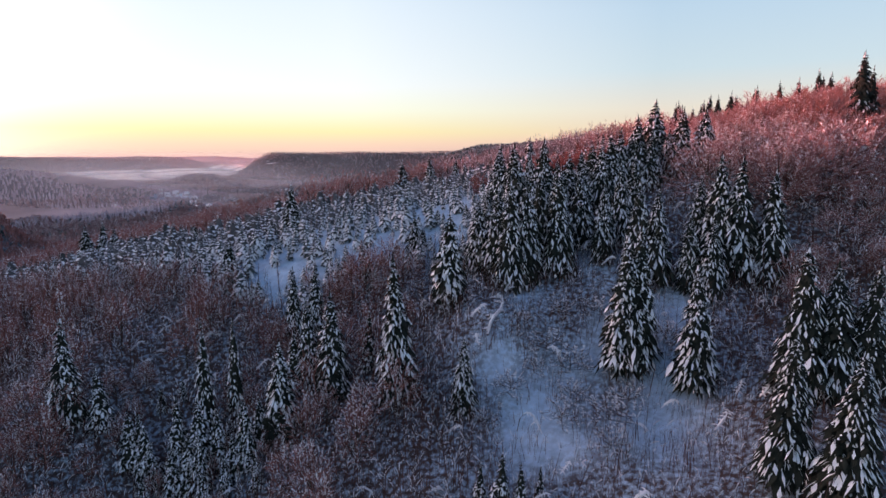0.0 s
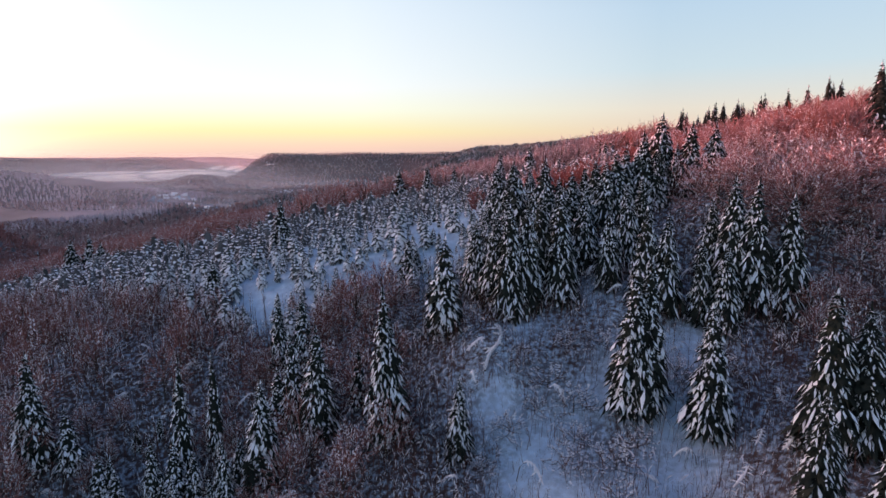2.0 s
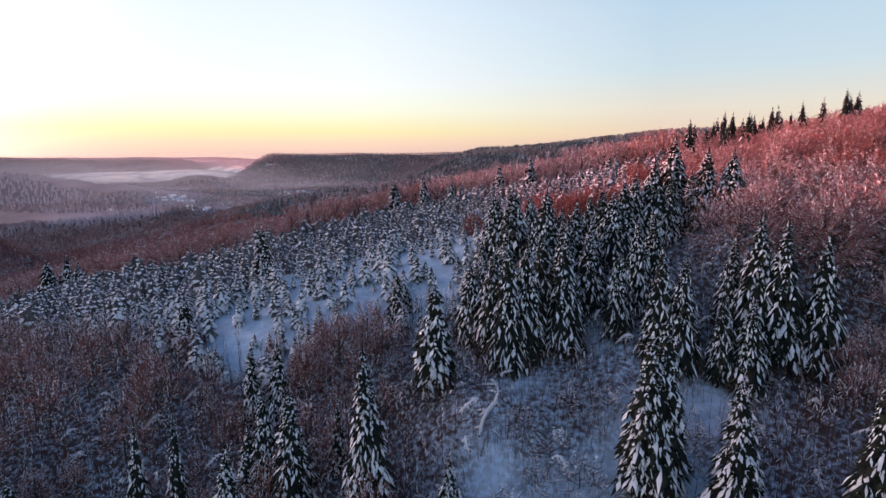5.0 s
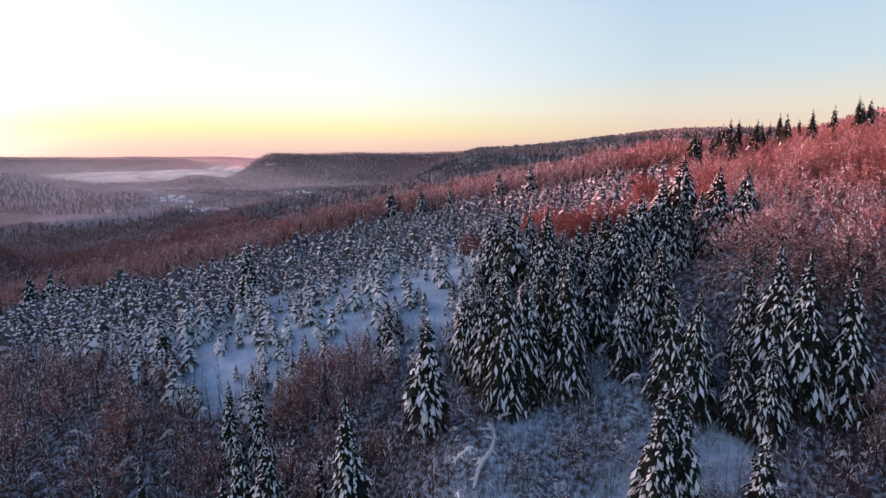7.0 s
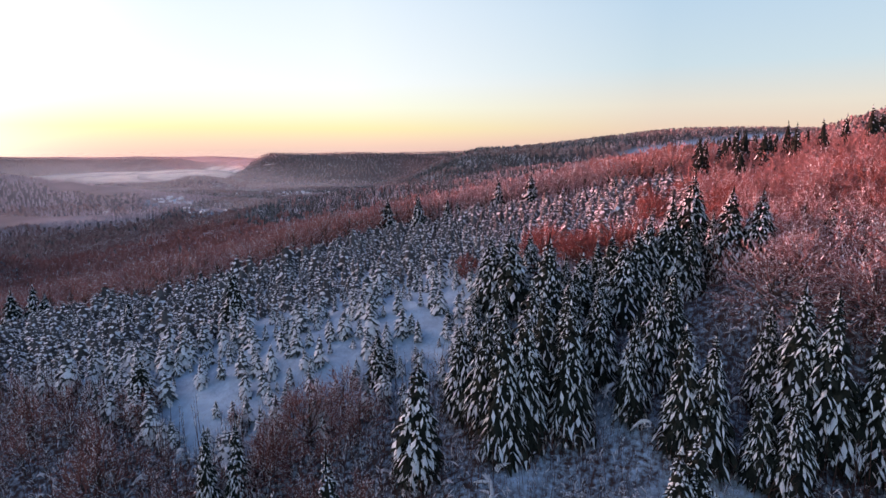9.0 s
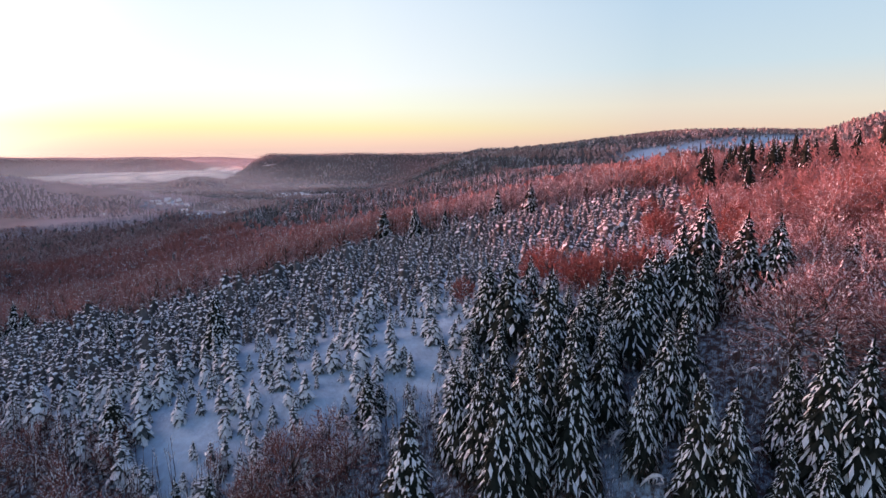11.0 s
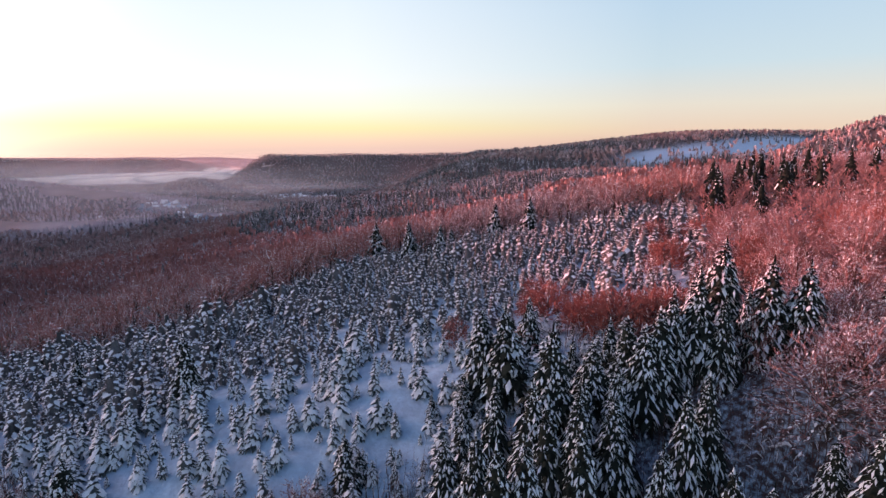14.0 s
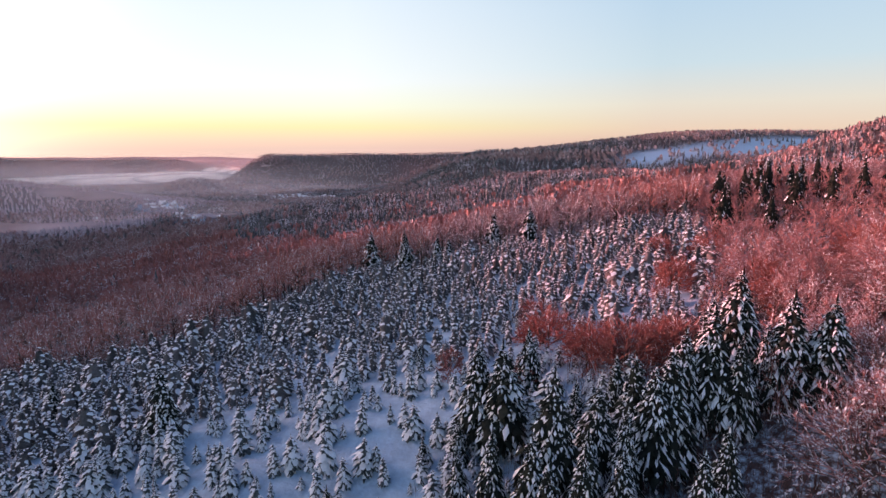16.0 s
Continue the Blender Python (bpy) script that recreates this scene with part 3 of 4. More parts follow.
# the dense clump on the brow and the spruces beside it
clump = [spruce_thing(51 + k, 10, 0.25 + 0.014 * k, 27, 14, 0.72, "dark green spruce with snow-laden boughs in a dense clump", "spruce clump", 0.82, 0.76) for k in range(4)]
CLUMP = [(26, 148, 63.5), (19.8, 162, 62.5), (26.5, 176, 60.5), (16.2, 165, 61), (12.5, 160, 49.5), (27.2, 135.7, 58), (33.2, 150.8, 60), (40.4, 156, 62.5),
         (41.9, 152, 62.3), (44.6, 153, 65), (48.6, 157.5, 66.4), (42.3, 135.8, 58), (52.8, 158, 70), (46.6, 138.8, 59.5), (37.2, 130.2, 53.3),
         (42.7, 123.3, 54), (45.9, 121.2, 52.8), (26.7, 131, 55.8), (13.1, 135.6, 52.3), (59.4, 163.7, 74.5), (65.4, 158.7, 72), (71, 156.6, 71.7),
         (63.2, 121, 59.5), (60, 123.2, 60), (69, 118.5, 57), (58, 128.5, 55.3), (51.8, 118, 47.5), (55.7, 115.9, 47)]
put_copies(clump, with_tops([t for t in CLUMP if t[1] > 140], 1.32) + with_tops([t for t in CLUMP if t[1] <= 140], 0.92))
CLUMP_FRONT = [(15.5, 129, 54), (19.5, 131, 54.2), (23.4, 137, 55.6), (33.6, 140, 55.5), (29.5, 143, 57), (36, 146, 58.5), (22, 142, 56.5), (9, 140, 49), (38.5, 160, 61),
               (54.5, 164, 68), (56, 155, 66), (62, 159, 67), (68, 163, 68), (63.5, 168, 70), (70, 160, 66), (57, 167, 69), (31, 156, 58.5), (12, 150, 50), (17, 147, 55)]
put_copies([copy_thing(c, Matrix()) for c in clump], with_tops(CLUMP_FRONT))

# single spruces in and behind the plantation, and along the ridge
edge = [spruce_thing(71 + k, 10, 0.225 + 0.012 * k, 22, 12, 0.66, "single dark spruce dusted with snow above the young trees", "edge spruces") for k in range(3)]
EDGE = [(1.5, 127, 47.5), (-7.5, 150, 44), (-5.5, 152, 40), (-48.7, 183, 50.5), (-94.5, 215, 33), (-157, 247, 28.5), (-151.4, 251, 30), (-144, 247, 27.5), (-59.3, 156, 36.5), (4.7, 192.5, 51), (6.5, 160.8, 46),
        (-23.3, 334, 56.3), (-7.4, 324, 58.5), (7.3, 320, 57), (12, 324, 55), (34.2, 343, 65.3), (49.9, 333, 69), (84.7, 304, 67.6), (80, 290, 69.5), (75, 150, 60), (88, 160, 70)]
put_copies(edge, with_tops(EDGE, 1.3))
ridge = [spruce_thing(91 + k, 10, 0.25, 19, 11, 0.16, "slender dark spruce standing out on the ridge", "ridge spruces") for k in range(2)]
RIDGE = [(107.5, 270, 82.7), (110.5, 272, 81), (126.9, 280, 84.3), (129.5, 282, 82), (133.7, 272, 88.1), (137, 276, 85), (141.8, 265, 89.9), (145, 288, 87.5), (148, 290, 85),
         (152.3, 265, 91.8), (158.6, 262, 93.1), (160.8, 252, 95.5), (116, 255, 80.5), (116.2, 162.6, 87), (121, 166, 84), (146, 330, 87), (161, 330, 88.5), (171, 330, 89.6),
         (118.7, 290, 83.5), (165, 255, 92), (169, 262, 94), (123, 288, 82), (154, 326, 85), (128, 180, 90.5), (132, 184, 87), (176, 268, 96),
         (125.5, 312, 87.2), (131, 318, 84.9), (141, 316, 88.3), (141.5, 310, 90.3), (149.3, 318, 90.8), (156.2, 312, 89.3), (162, 305, 92.6), (171, 312, 88.9), (172.8, 308, 90.3)]
put_copies(ridge, with_tops(RIDGE))

# young spruce plantation
def in_plantation(x, y):
    ok = (y > front_edge(x) - 9) & (y < back_edge(x) + 1) & (x > -190) & (x < plant_side(y))
    bare = sum(mound(x, y, cx, cy, sx, sy, 1.0) for cx, cy, sx, sy in ((-46, 154, 6, 4.5), (-34, 175, 5, 3.5), (-22, 170, 4, 2.5), (-11, 153, 3.5, 5), (-2, 167, 3.5, 6), (7, 173, 2.5, 3.5),
                                                                       (8, 196, 2.5, 7), (-20, 216, 4, 4), (-6, 188, 3, 3), (6, 217, 3, 4), (61, 224, 4, 4), (107, 223, 4, 5), (-92, 271, 16, 2.5), (-38, 266, 6, 4), (-18, 199, 4, 3)))
    bare = bare + 0.34 * (np.sin(x / 4.1 + 2 * np.sin(y / 7)) * np.sin(y / 5.3 + x / 9) > 0.4) * sstep(235, 170, y)
    keep = rng.random(x.shape) > np.maximum(np.minimum(bare, 0.72), 0.12 * sstep(225, 185, y))
    for a, b, c in ((33, 191, 6), (42, 176, 7), (50, 174, 6), (68, 213, 6), (11.5, 183.5, 3)):
        keep &= np.hypot(x - a, y - b) > c
    return ok & keep


px, py = grid_points(3.5, -190, 130, 140, 435, in_plantation)
order = np.argsort(py + 0.25 * np.abs(px))
px, py = px[order], py[order]
ph = rng.uniform(3.2, 7.6, len(px)) * (0.9 + 0.2 * sstep(180, 260, py))
ph *= np.where(rng.random(len(px)) < 0.12, 1.35, 1.0) * np.where(px < -50, 1.2, 1.0) * np.where(rng.random(len(px)) < 0.22, 0.5, 1.0)
young_shapes = [spruce_meshes(120 + k, 10, 0.29, 11, 9, 0.9, 2, 5, 0.62) for k in range(4)]
young = [thing_from("young_spruce", [("trunk", t.mesh("trunk", bark_mat), ""), ("crown", c.mesh("crown", young_needle_mat), "frosted grey-green needle boughs"),
                                     ("snow_cover", s.mesh("snow_cover", snow_mat, True), "fresh white snow on the boughs")], "young snow-covered spruce in an open plantation", "tree", "young spruces") for t, c, s in young_shapes]
near = 290
put_copies(young, [(x, y, 1.12 * h, 0.95 + 0.45 * rng.random()) for x, y, h in zip(px[:near], py[:near], ph[:near])])


def light_young(seed, whorls, per):
    return joined(spruce_meshes(seed, 10, 0.33, whorls, per, 0.95, 1, 3, 0.5))


rear = np.arange(len(px)) >= near
for chosen, whorls, per in ((rear & (py < 250), 6, 7), (rear & (py >= 250), 5, 5)):
    wood_stuff("young_spruces", [light_young(140 + k, whorls, per) for k in range(4)], px[chosen], py[chosen], ph[chosen], [bark_mat, rimed_needle_mat, snow_mat], "dense rows of young snow-covered spruces", 1.2)

# bare beeches
beech = [bare_thing(200 + k, 10, 0.5, 14, 10, 12, (0.1, 0.55, 0.25, 0.85)[k], "leafless beech with red-brown twigs and thin snow on the ridge", "ridge beeches", 0.1, (ridge_mat, ridge_mat, twig_mat, ridge_mat)[k], 0.0034, 1.1) for k in range(4)]
def in_ridge_wood(x, y):
    return (y > 172 - 1.2 * np.clip(x - 90, 0, 40)) & (x > np.maximum(76, plant_side(y) - 1)) & (x < 190) & (x < 0.9 * (y - 20) + 30)


bx, by = grid_points(9.6, 60, 200, 128, 330, in_ridge_wood)
bh = (9.2 + 8.4 * rng.random(len(bx)) ** 1.3) * np.where(bx > 105, 0.9, 1.0) * (1 - 0.13 * sstep(220, 260, by))
near = (by < 215) & (bx < 150)
put_copies(beech, [(x, y, h, 1.1 + 0.3 * rng.random()) for x, y, h in zip(bx[near], by[near], bh[near])])
snowy = [bare_thing(215 + k, 10, 0.54, 15, 10, 10, 1.0, "spreading leafless beech with snow along every branch", "snowy beeches", 0.1, ridge_mat, 0.0034, 1.5) for k in range(3)]
put_copies(snowy, with_tops([(64, 138.8, 64.5), (71, 142, 66.5), (94, 179, 75), (84, 186, 70), (78, 133, 65), (73, 150, 66), (84, 146, 68), (90, 158, 71), (80, 168, 69),
                            (84, 134, 66), (90, 146, 69), (98, 152, 72), (79, 158, 68), (88, 170, 72), (100, 166, 74), (74, 168, 66), (94, 136, 70), (82, 178, 71)], 1.25))
put_copies([copy_thing(b, Matrix()) for b in snowy], [(86, 122, 10, 1.3), (95, 128, 11, 1.3), (78, 116, 9, 1.3), (103, 137, 11, 1.3), (90, 113, 9, 1.2), (72, 110, 8, 1.2)])
red = [bare_thing(230 + k, 10, 0.5, 13, 10, 13, (0.12, 0.45, 0.2)[k], "low leafless beech with dense russet twigs at the plantation's edge", "russet beeches", 0.1, twig_mat, 0.0055) for k in range(3)]
put_copies(red, [(33, 190.5, 11.5, 1.15), (30, 194, 9, 1.2), (38.5, 179, 11, 1.2), (44.5, 173.5, 13, 1.15), (41, 183, 10, 1.2), (51.4, 174, 11.5, 1.2), (56, 178, 10, 1.2), (48, 181, 9, 1.2), (68, 213, 11, 1.2), (72, 217, 9.5, 1.2),
                 (82, 195, 12, 1.2), (78, 190, 9, 1.2), (110, 207, 12, 1.2), (105, 203, 10, 1.2), (11.5, 183.5, 8, 1.0), (34, 217, 8, 1.1), (17, 169, 5.5, 1.1), (78, 247, 10, 1.2), (88, 236, 11, 1.2), (26, 176, 7, 1.1)])

thicket = [bare_thing(250 + k, 10, 0.34, 12, 8, 5, 0.95, "spreading leafless beech with dark brown twigs in a thicket", "thicket beeches", 0.12, brush_mat, 0.0042, 1.5) for k in range(4)]
def in_thicket(x, y):
    left = (x < -8) & (y < front_edge(x) - 2) & (x > -0.78 * y - 20)
    right = (x > 58) & (y > 108) & (x < 0.8 * y + 12) & (rng.random(x.shape) < np.where(y < 135, 0.6, 0.3))
    glade = mound(x, y, 20, 94, 22, 22, 1)
    return (left | right) & (rng.random(x.shape) > np.where(x < 0, 0.34, 0.15) + glade)


tx, ty = grid_points(6.4, -170, 115, 84, 205, in_thicket)
th = rng.uniform(10.5, 16.5, len(tx)) * np.where(tx > 0, 0.75, 1.0 - 0.4 * sstep(28, 8, front_edge(tx) - ty)) * np.where((tx > -72) & (tx < -30) & (ty < 123), 0.6, 1.0)
close = (ty < 122) & (rng.random(len(tx)) < 0.75)
put_copies(thicket, [(x, y, h, 1.1) for x, y, h in zip(tx[close], ty[close], th[close])])
thicket_light = [joined(bare_meshes(280 + k, 10, 0.34, 9, 7, 5, 0.75, 0.9, 0.1, 3, 0.0048, 1.5)) for k in range(5)]
wood_stuff("thicket", thicket_light, tx[~close], ty[~close], th[~close], [bark_mat, brush_mat, snow_mat], "dense thicket of slender leafless trees flecked with snow", 1.1)
put_copies([copy_thing(b, Matrix()) for b in snowy], [(-91, 335, 12, 1.2), (-67, 300, 11, 1.2), (-60, 322, 13, 1.2), (-88, 291, 11, 1.4), (-85, 304, 12, 1.4), (-79, 312, 12, 1.4), (-74, 321, 13, 1.4), (-69, 329, 12, 1.4), (-93, 283, 10, 1.4), (-65, 340, 12, 1.4)])
put_copies([copy_thing(b, Matrix()) for b in thicket[:2]], [(-14, 145, 11, 1.2), (-26, 138, 12, 1.2)])
broad = [bare_thing(700 + k, 10, 0.52, 18, 10, 7, 0.7, "broad leafless beech with a dense round brown crown", "broad beeches", 0.0, brush_mat, 0.0038, 1.1) for k in range(2)]
put_copies(broad, [(-19.5, 140, 14.5, 1.05), (-10, 139, 11, 1.1), (-27, 135, 11, 1.05), (-38, 128, 10, 1.1)])

# undergrowth before the tall beeches
vx, vy = grid_points(8.2, -330, 30, 235, 420, lambda x, y: (y > back_edge(x) - 3) & (y < back_edge(x) + 34) & (x > -0.8 * y - 10) & (x < -62))
wood_stuff("undergrowth", [t for k, t in enumerate(thicket_light) if k < 3], vx, vy, rng.uniform(5, 9.5, len(vx)), [bark_mat, brush_mat, snow_mat], "low leafless beeches flecked with snow along the wood's edge", 1.5)

# tall beeches behind the plantation
bare_light = [joined(bare_meshes(300 + k, 10, 0.4, 7, 5, 4, (0.4, 0.85, 0.6, 0.95, 0.7)[k], 1.4, (0.3, 0.22, 0.15, 0.28, 0.18)[k], 3, 0.0075, 1.7)) for k in range(5)]
def behind(x, y):
    return (y > back_edge(x)) & ((y < back_edge(x) + 70) | (rng.random(x.shape) < 0.6)) & (y < np.where(x < -40, 470, back_edge(x) + 90)) & (np.abs(x - 5) < 0.86 * (y - 10) + 20) & (x < 130)


wx, wy = grid_points(9.0, -390, 135, 240, 500, behind)
wh = rng.uniform(15, 21, len(wx)) * np.where(wx > -75, 1.05, 0.8)
frosted = (wx > 2 + 12 * np.sin(wy / 9)) & (wx < 92)
wood_stuff("beech_wood", bare_light, wx[~frosted], wy[~frosted], wh[~frosted], [bark_mat, wood_mat, snow_mat], "tall leafless beeches with russet crowns behind the plantation", 0.95)
wood_stuff("frosted_beeches", bare_light, wx[frosted], wy[frosted], wh[frosted], [bark_mat, frosted_mat, snow_mat], "tall leafless beeches grey with hoarfrost behind the plantation", 0.95)
wood_stuff("ridge_beeches", [joined(bare_meshes(320 + k, 10, 0.5, 9, 7, 6, (0.1, 0.5, 0.2, 0.8)[k], 1.0, 0.12, 3, 0.0065, 1.0)) for k in range(4)], bx[~near], by[~near], bh[~near], [bark_mat, ridge_mat, snow_mat], "leafless russet beeches along the ridge", 1.25)
hx, hy = grid_points(7.5, 98, 270, 322, 430, lambda x, y: (x > plant_side(y) - 2) & (x < 0.8 * y))
wood_stuff("ridge_wood", bare_light, hx, hy, rng.uniform(9, 13.5, len(hx)), [bark_mat, ridge_mat, snow_mat], "leafless woods along the ridge", 1.3)

# brush and saplings on the slope
def brush_shape(seed):
    r = np.random.default_rng(seed)
    s, w = Shape(), Shape()
    for _ in range(9):
        a, rise = r.random() * 6.283, 1.25 + 0.32 * r.random()
        d = np.array([math.cos(a) * math.cos(rise), math.sin(a) * math.cos(rise), math.sin(rise)])
        o = np.array([*r.normal(0, 2.2, 2), -0.3])
        tip = o + d * (5 + 6 * r.random())
        n = np.cross(d, r.normal(0, 1, 3))
        n *= 0.075 / np.linalg.norm(n)
        s.add([o - n, o + n, tip], [(0, 1, 2)])
        for _ in range(3):
            h = 0.4 + 0.5 * r.random()
            q = o + (tip - o) * h
            e = q + (d + r.normal(0, 0.5, 3)) * 2.2
            s.add([q - n * 0.5, q + n * 0.5, e], [(0, 1, 2)])
        if r.random() < 0.35:
            q = o + (tip - o) * (0.4 + 0.5 * r.random())
            e = q + (d + r.normal(0, 0.8, 3)) * 1.1
            k = np.cross(e - q, (0, 0, 1))
            k *= 0.1 / (np.linalg.norm(k) + 1e-6)
            w.add([q, (q + e) / 2 - k + (0, 0, 0.4), e, (q + e) / 2 + k + (0, 0, 0.4)], [(0, 1, 2), (0, 2, 3)])
    w.add([(0, 0, 0), (0.1, 0, 0), (0, 0.1, 0)], [(0, 1, 2)])
    return joined([s, w])


def pole_shape(seed):
    """Three slender upright stems with steep side twigs and flecks of snow."""
    r = np.random.default_rng(seed)
    s, w = Shape(), Shape()
    for _ in range(3):
        o = np.array([*r.normal(0, 1.3, 2), -0.3])
        tip = o + (*r.normal(0, 0.55, 2), 7.5 + 2.5 * r.random())
        for a in (0.0, 1.57):
            n = 0.075 * np.array([math.cos(a), math.sin(a), 0])
            s.add([o - n, o + n, tip], [(0, 1, 2)])
        for _ in range(9):
            h = 0.3 + 0.62 * r.random()
            q = o + (tip - o) * h
            a = r.random() * 6.283
            reach = (1.25 - h) * r.uniform(0.7, 1.5)
            e = q + (reach * math.cos(a), reach * math.sin(a), reach * r.uniform(0.9, 1.9))
            n = np.array([-math.sin(a), math.cos(a), 0]) * 0.035
            s.add([q - n, q + n, e], [(0, 1, 2)])
            if r.random() < 0.6:
                m, k = q + (e - q) * 0.45, n * 2.4
                w.add([m - (e - q) * 0.3, m - k + (0, 0, 0.1), m + (e - q) * 0.35, m + k + (0, 0, 0.1)], [(0, 1, 2), (0, 2, 3)])
    return joined([s, w])


def in_poles(x, y):
    slope = (x < 4) & (y < front_edge(x) - 3) & (x > -0.78 * y - 15)
    below = (x > 60) & (y > 104) & (y < 150) & (x < 0.8 * y + 12)
    glade = (x >= 4) & (x <= 60) & (y < 132) & (rng.random(x.shape) > 0.2 + 0.55 * open_patch(x, y))
    return slope | below | glade


def in_brush(x, y):
    glade = np.where((x > 0) & (x < 52) & (y < 128), 0.1 + 0.6 * open_patch(x, y), 0.0)
    return ((x < 62) | (y < 122)) & (y < np.where(x > 35, 192, front_edge(x) - 3)) & (np.abs(x) < 0.82 * y + 18) & (rng.random(x.shape) > np.where(x < -10, 0.6, glade))


ux, uy = grid_points(2.4, -150, 120, 70, 192, in_brush)
wood_stuff("brush", [brush_shape(400 + k) for k in range(6)], ux, uy, rng.uniform(3.0, 8.0, len(ux)), [sapling_mat, snow_mat], "leafless saplings and brush flecked with snow")

qx, qy = grid_points(3.6, -150, 120, 82, 190, in_poles)
qh = np.where((qx > 4) & (qx < 60), rng.uniform(3.5, 7.5, len(qx)), rng.uniform(7.0, 13.5, len(qx)))
wood_stuff("saplings", [pole_shape(440 + k) for k in range(6)], qx, qy, qh, [sapling_mat, snow_mat], "slender upright leafless saplings with flecks of snow")

# snowy shrubs in the glade
shrub = [bare_thing(660 + k, 10, 0.75, 9, 6, 4, 0.95, "low leafless shrub thick with snow in the glade", "glade shrubs", 0.0, sapling_mat, 0.008, 7.5, "shrub") for k in range(3)]
put_copies(shrub, [(21, 111, 5.4, 1.3), (25, 106.5, 6.2, 1.1), (13, 104, 4.6, 1.3), (32, 116.6, 4.6, 1.2), (38.6, 106, 5.0, 1.2), (25.5, 117.5, 4.4, 1.3), (17, 115, 4.2, 1.2), (21.4, 96, 5.2, 1.2), (29.4, 94.6, 5.6, 1.2), (42.6, 118.8, 4.4, 1.2),
                   (34, 98, 4.8, 1.2), (24, 101, 4.4, 1.2), (28, 88, 4.8, 1.2), (52, 106, 4.6, 1.2), (18, 107, 3.6, 1.3), (57, 117, 4.8, 1.2), (44, 108, 4.2, 1.2), (8, 98, 4.2, 1.2)])
# saplings bowed to the ground under their snow
def bowed_sapling(seed, label, height=2.6, reach=3.2):
    r = np.random.default_rng(seed)
    stem, snow = Shape(), Shape()
    u = np.linspace(0, 1, 9)
    side = 0.25 * reach * np.sin(u * 3 + r.random() * 3)
    pts = np.stack([reach * u ** 1.1, side * u, height * np.sin(np.pi * (0.05 + 0.85 * u) ** 0.8) * (1 - 0.15 * u)], -1)
    pts[0, 2] = -0.2
    tube(stem, pts, 0.05 * (1.1 - 0.7 * u), 5)
    tube(snow, pts[2:] + (0, 0, 0.14), (0.1 + 0.16 * r.random(7)) * np.sin(np.pi * np.linspace(0.12, 0.9, 7)) + 0.03, 6)
    for k in range(3, 8):
        for s in (1, -1):
            tip = pts[k] + (0.3 * r.normal(), s * (0.5 + 0.6 * r.random()), -0.5 * r.random())
            tube(stem, [pts[k], tip], [0.03, 0.008], 3)
            tube(snow, [pts[k] + (0, 0, 0.1), (pts[k] + tip) / 2 + (0, 0, 0.16), tip + (0, 0, 0.06)], [0.06, 0.12, 0.03], 5)
    return thing_from("bowed_sapling", [("stem", stem.mesh("stem", bark_mat), ""), ("snow_cover", snow.mesh("snow_cover", snow_mat, True), "thick ridge of snow on the stem")], label, "sapling", "bowed saplings")


bowed = [bowed_sapling(600 + k, "thin sapling bowed to the ground under thick snow", 1.8 + 0.5 * k, 2.6 + 0.5 * k) for k in range(4)]
sx, sy = grid_points(7.5, -75, 75, 78, 140, lambda x, y: (rng.random(x.shape) < 0.4) & (np.abs(x) < 0.7 * y))
for k, (x, y) in enumerate(zip(sx, sy)):
    m = place(x, y, rng.uniform(0.7, 1.3), rng.random() * 6.28, 0.0)
    if k < 4:
        bowed[k].matrix_basis = m
    else:
        copy_thing(bowed[k % 4], Matrix()).matrix_basis = m


def fallen_stem(path, twigs):
    """A fallen stem that follows the ground, with its ridge of snow; path in steps from the first point."""
    stem, snow = Shape(), Shape()
    x0, y0 = path[0]
    on = lambda x, y, up: np.array([x - x0, y - y0, float(ground(x, y) - ground(x0, y0)) + up])
    pts = [on(x, y, 0.35) for x, y in path]
    tube(stem, pts, np.linspace(0.2, 0.08, len(pts)), 6)
    tube(snow, [p + (0, 0, 0.22) for p in pts], [0.2, 0.34, 0.3, 0.42, 0.4, 0.3, 0.36, 0.14][:len(pts)], 7)
    for k, dx, dy in twigs:
        a, b = pts[k], on(path[k][0] + dx, path[k][1] + dy, 0.5)
        tube(stem, [a, b], [0.09, 0.03], 4)
        tube(snow, [a + (0, 0, 0.15), (a + b) / 2 + (0, 0, 0.3), b + (0, 0, 0.1)], [0.16, 0.26, 0.08], 6)
    ob = thing_from("fallen_stem", [("stem", stem.mesh("stem", bark_mat), ""), ("snow_cover", snow.mesh("snow_cover", snow_mat, True), "thick ridge of snow on the stem")], "fallen bent stem lying on the slope under thick snow", "fallen tree", "")
    ob.matrix_basis = Matrix.Translation((x0, y0, float(ground(x0, y0))))


fallen_stem([(9.2, 113.4), (9.6, 114.4), (10.1, 115.5), (11.0, 116.6), (12.3, 117.8), (13.0, 119.6), (12.9, 121.6), (12.2, 123.4)],
            [(3, -2.0, 0.3), (3, -1.6, -0.6), (5, -1.8, 0.6), (6, -2.6, 0.2), (6, -1.2, 1.6), (1, -1.2, 0.1), (4, 0.9, -0.8)])

# far woods
def cone_tree(seed):
    r = np.random.default_rng(seed)
    s = Shape()
    for z0, z1, w in ((0.5, 6.5, 2.3), (4.5, 10.2, 1.35)):
        a = np.arange(5) * 1.2566 + r.random() * 6
        rim = np.stack([np.cos(a) * w * r.uniform(0.75, 1.2, 5), np.sin(a) * w * r.uniform(0.75, 1.2, 5), z0 + r.normal(0, 0.4, 5)], -1)
        s.add(np.concatenate([rim, [(0, 0, z1)]]), [(k, (k + 1) % 5, 5) for k in range(5)])
    return joined([s])


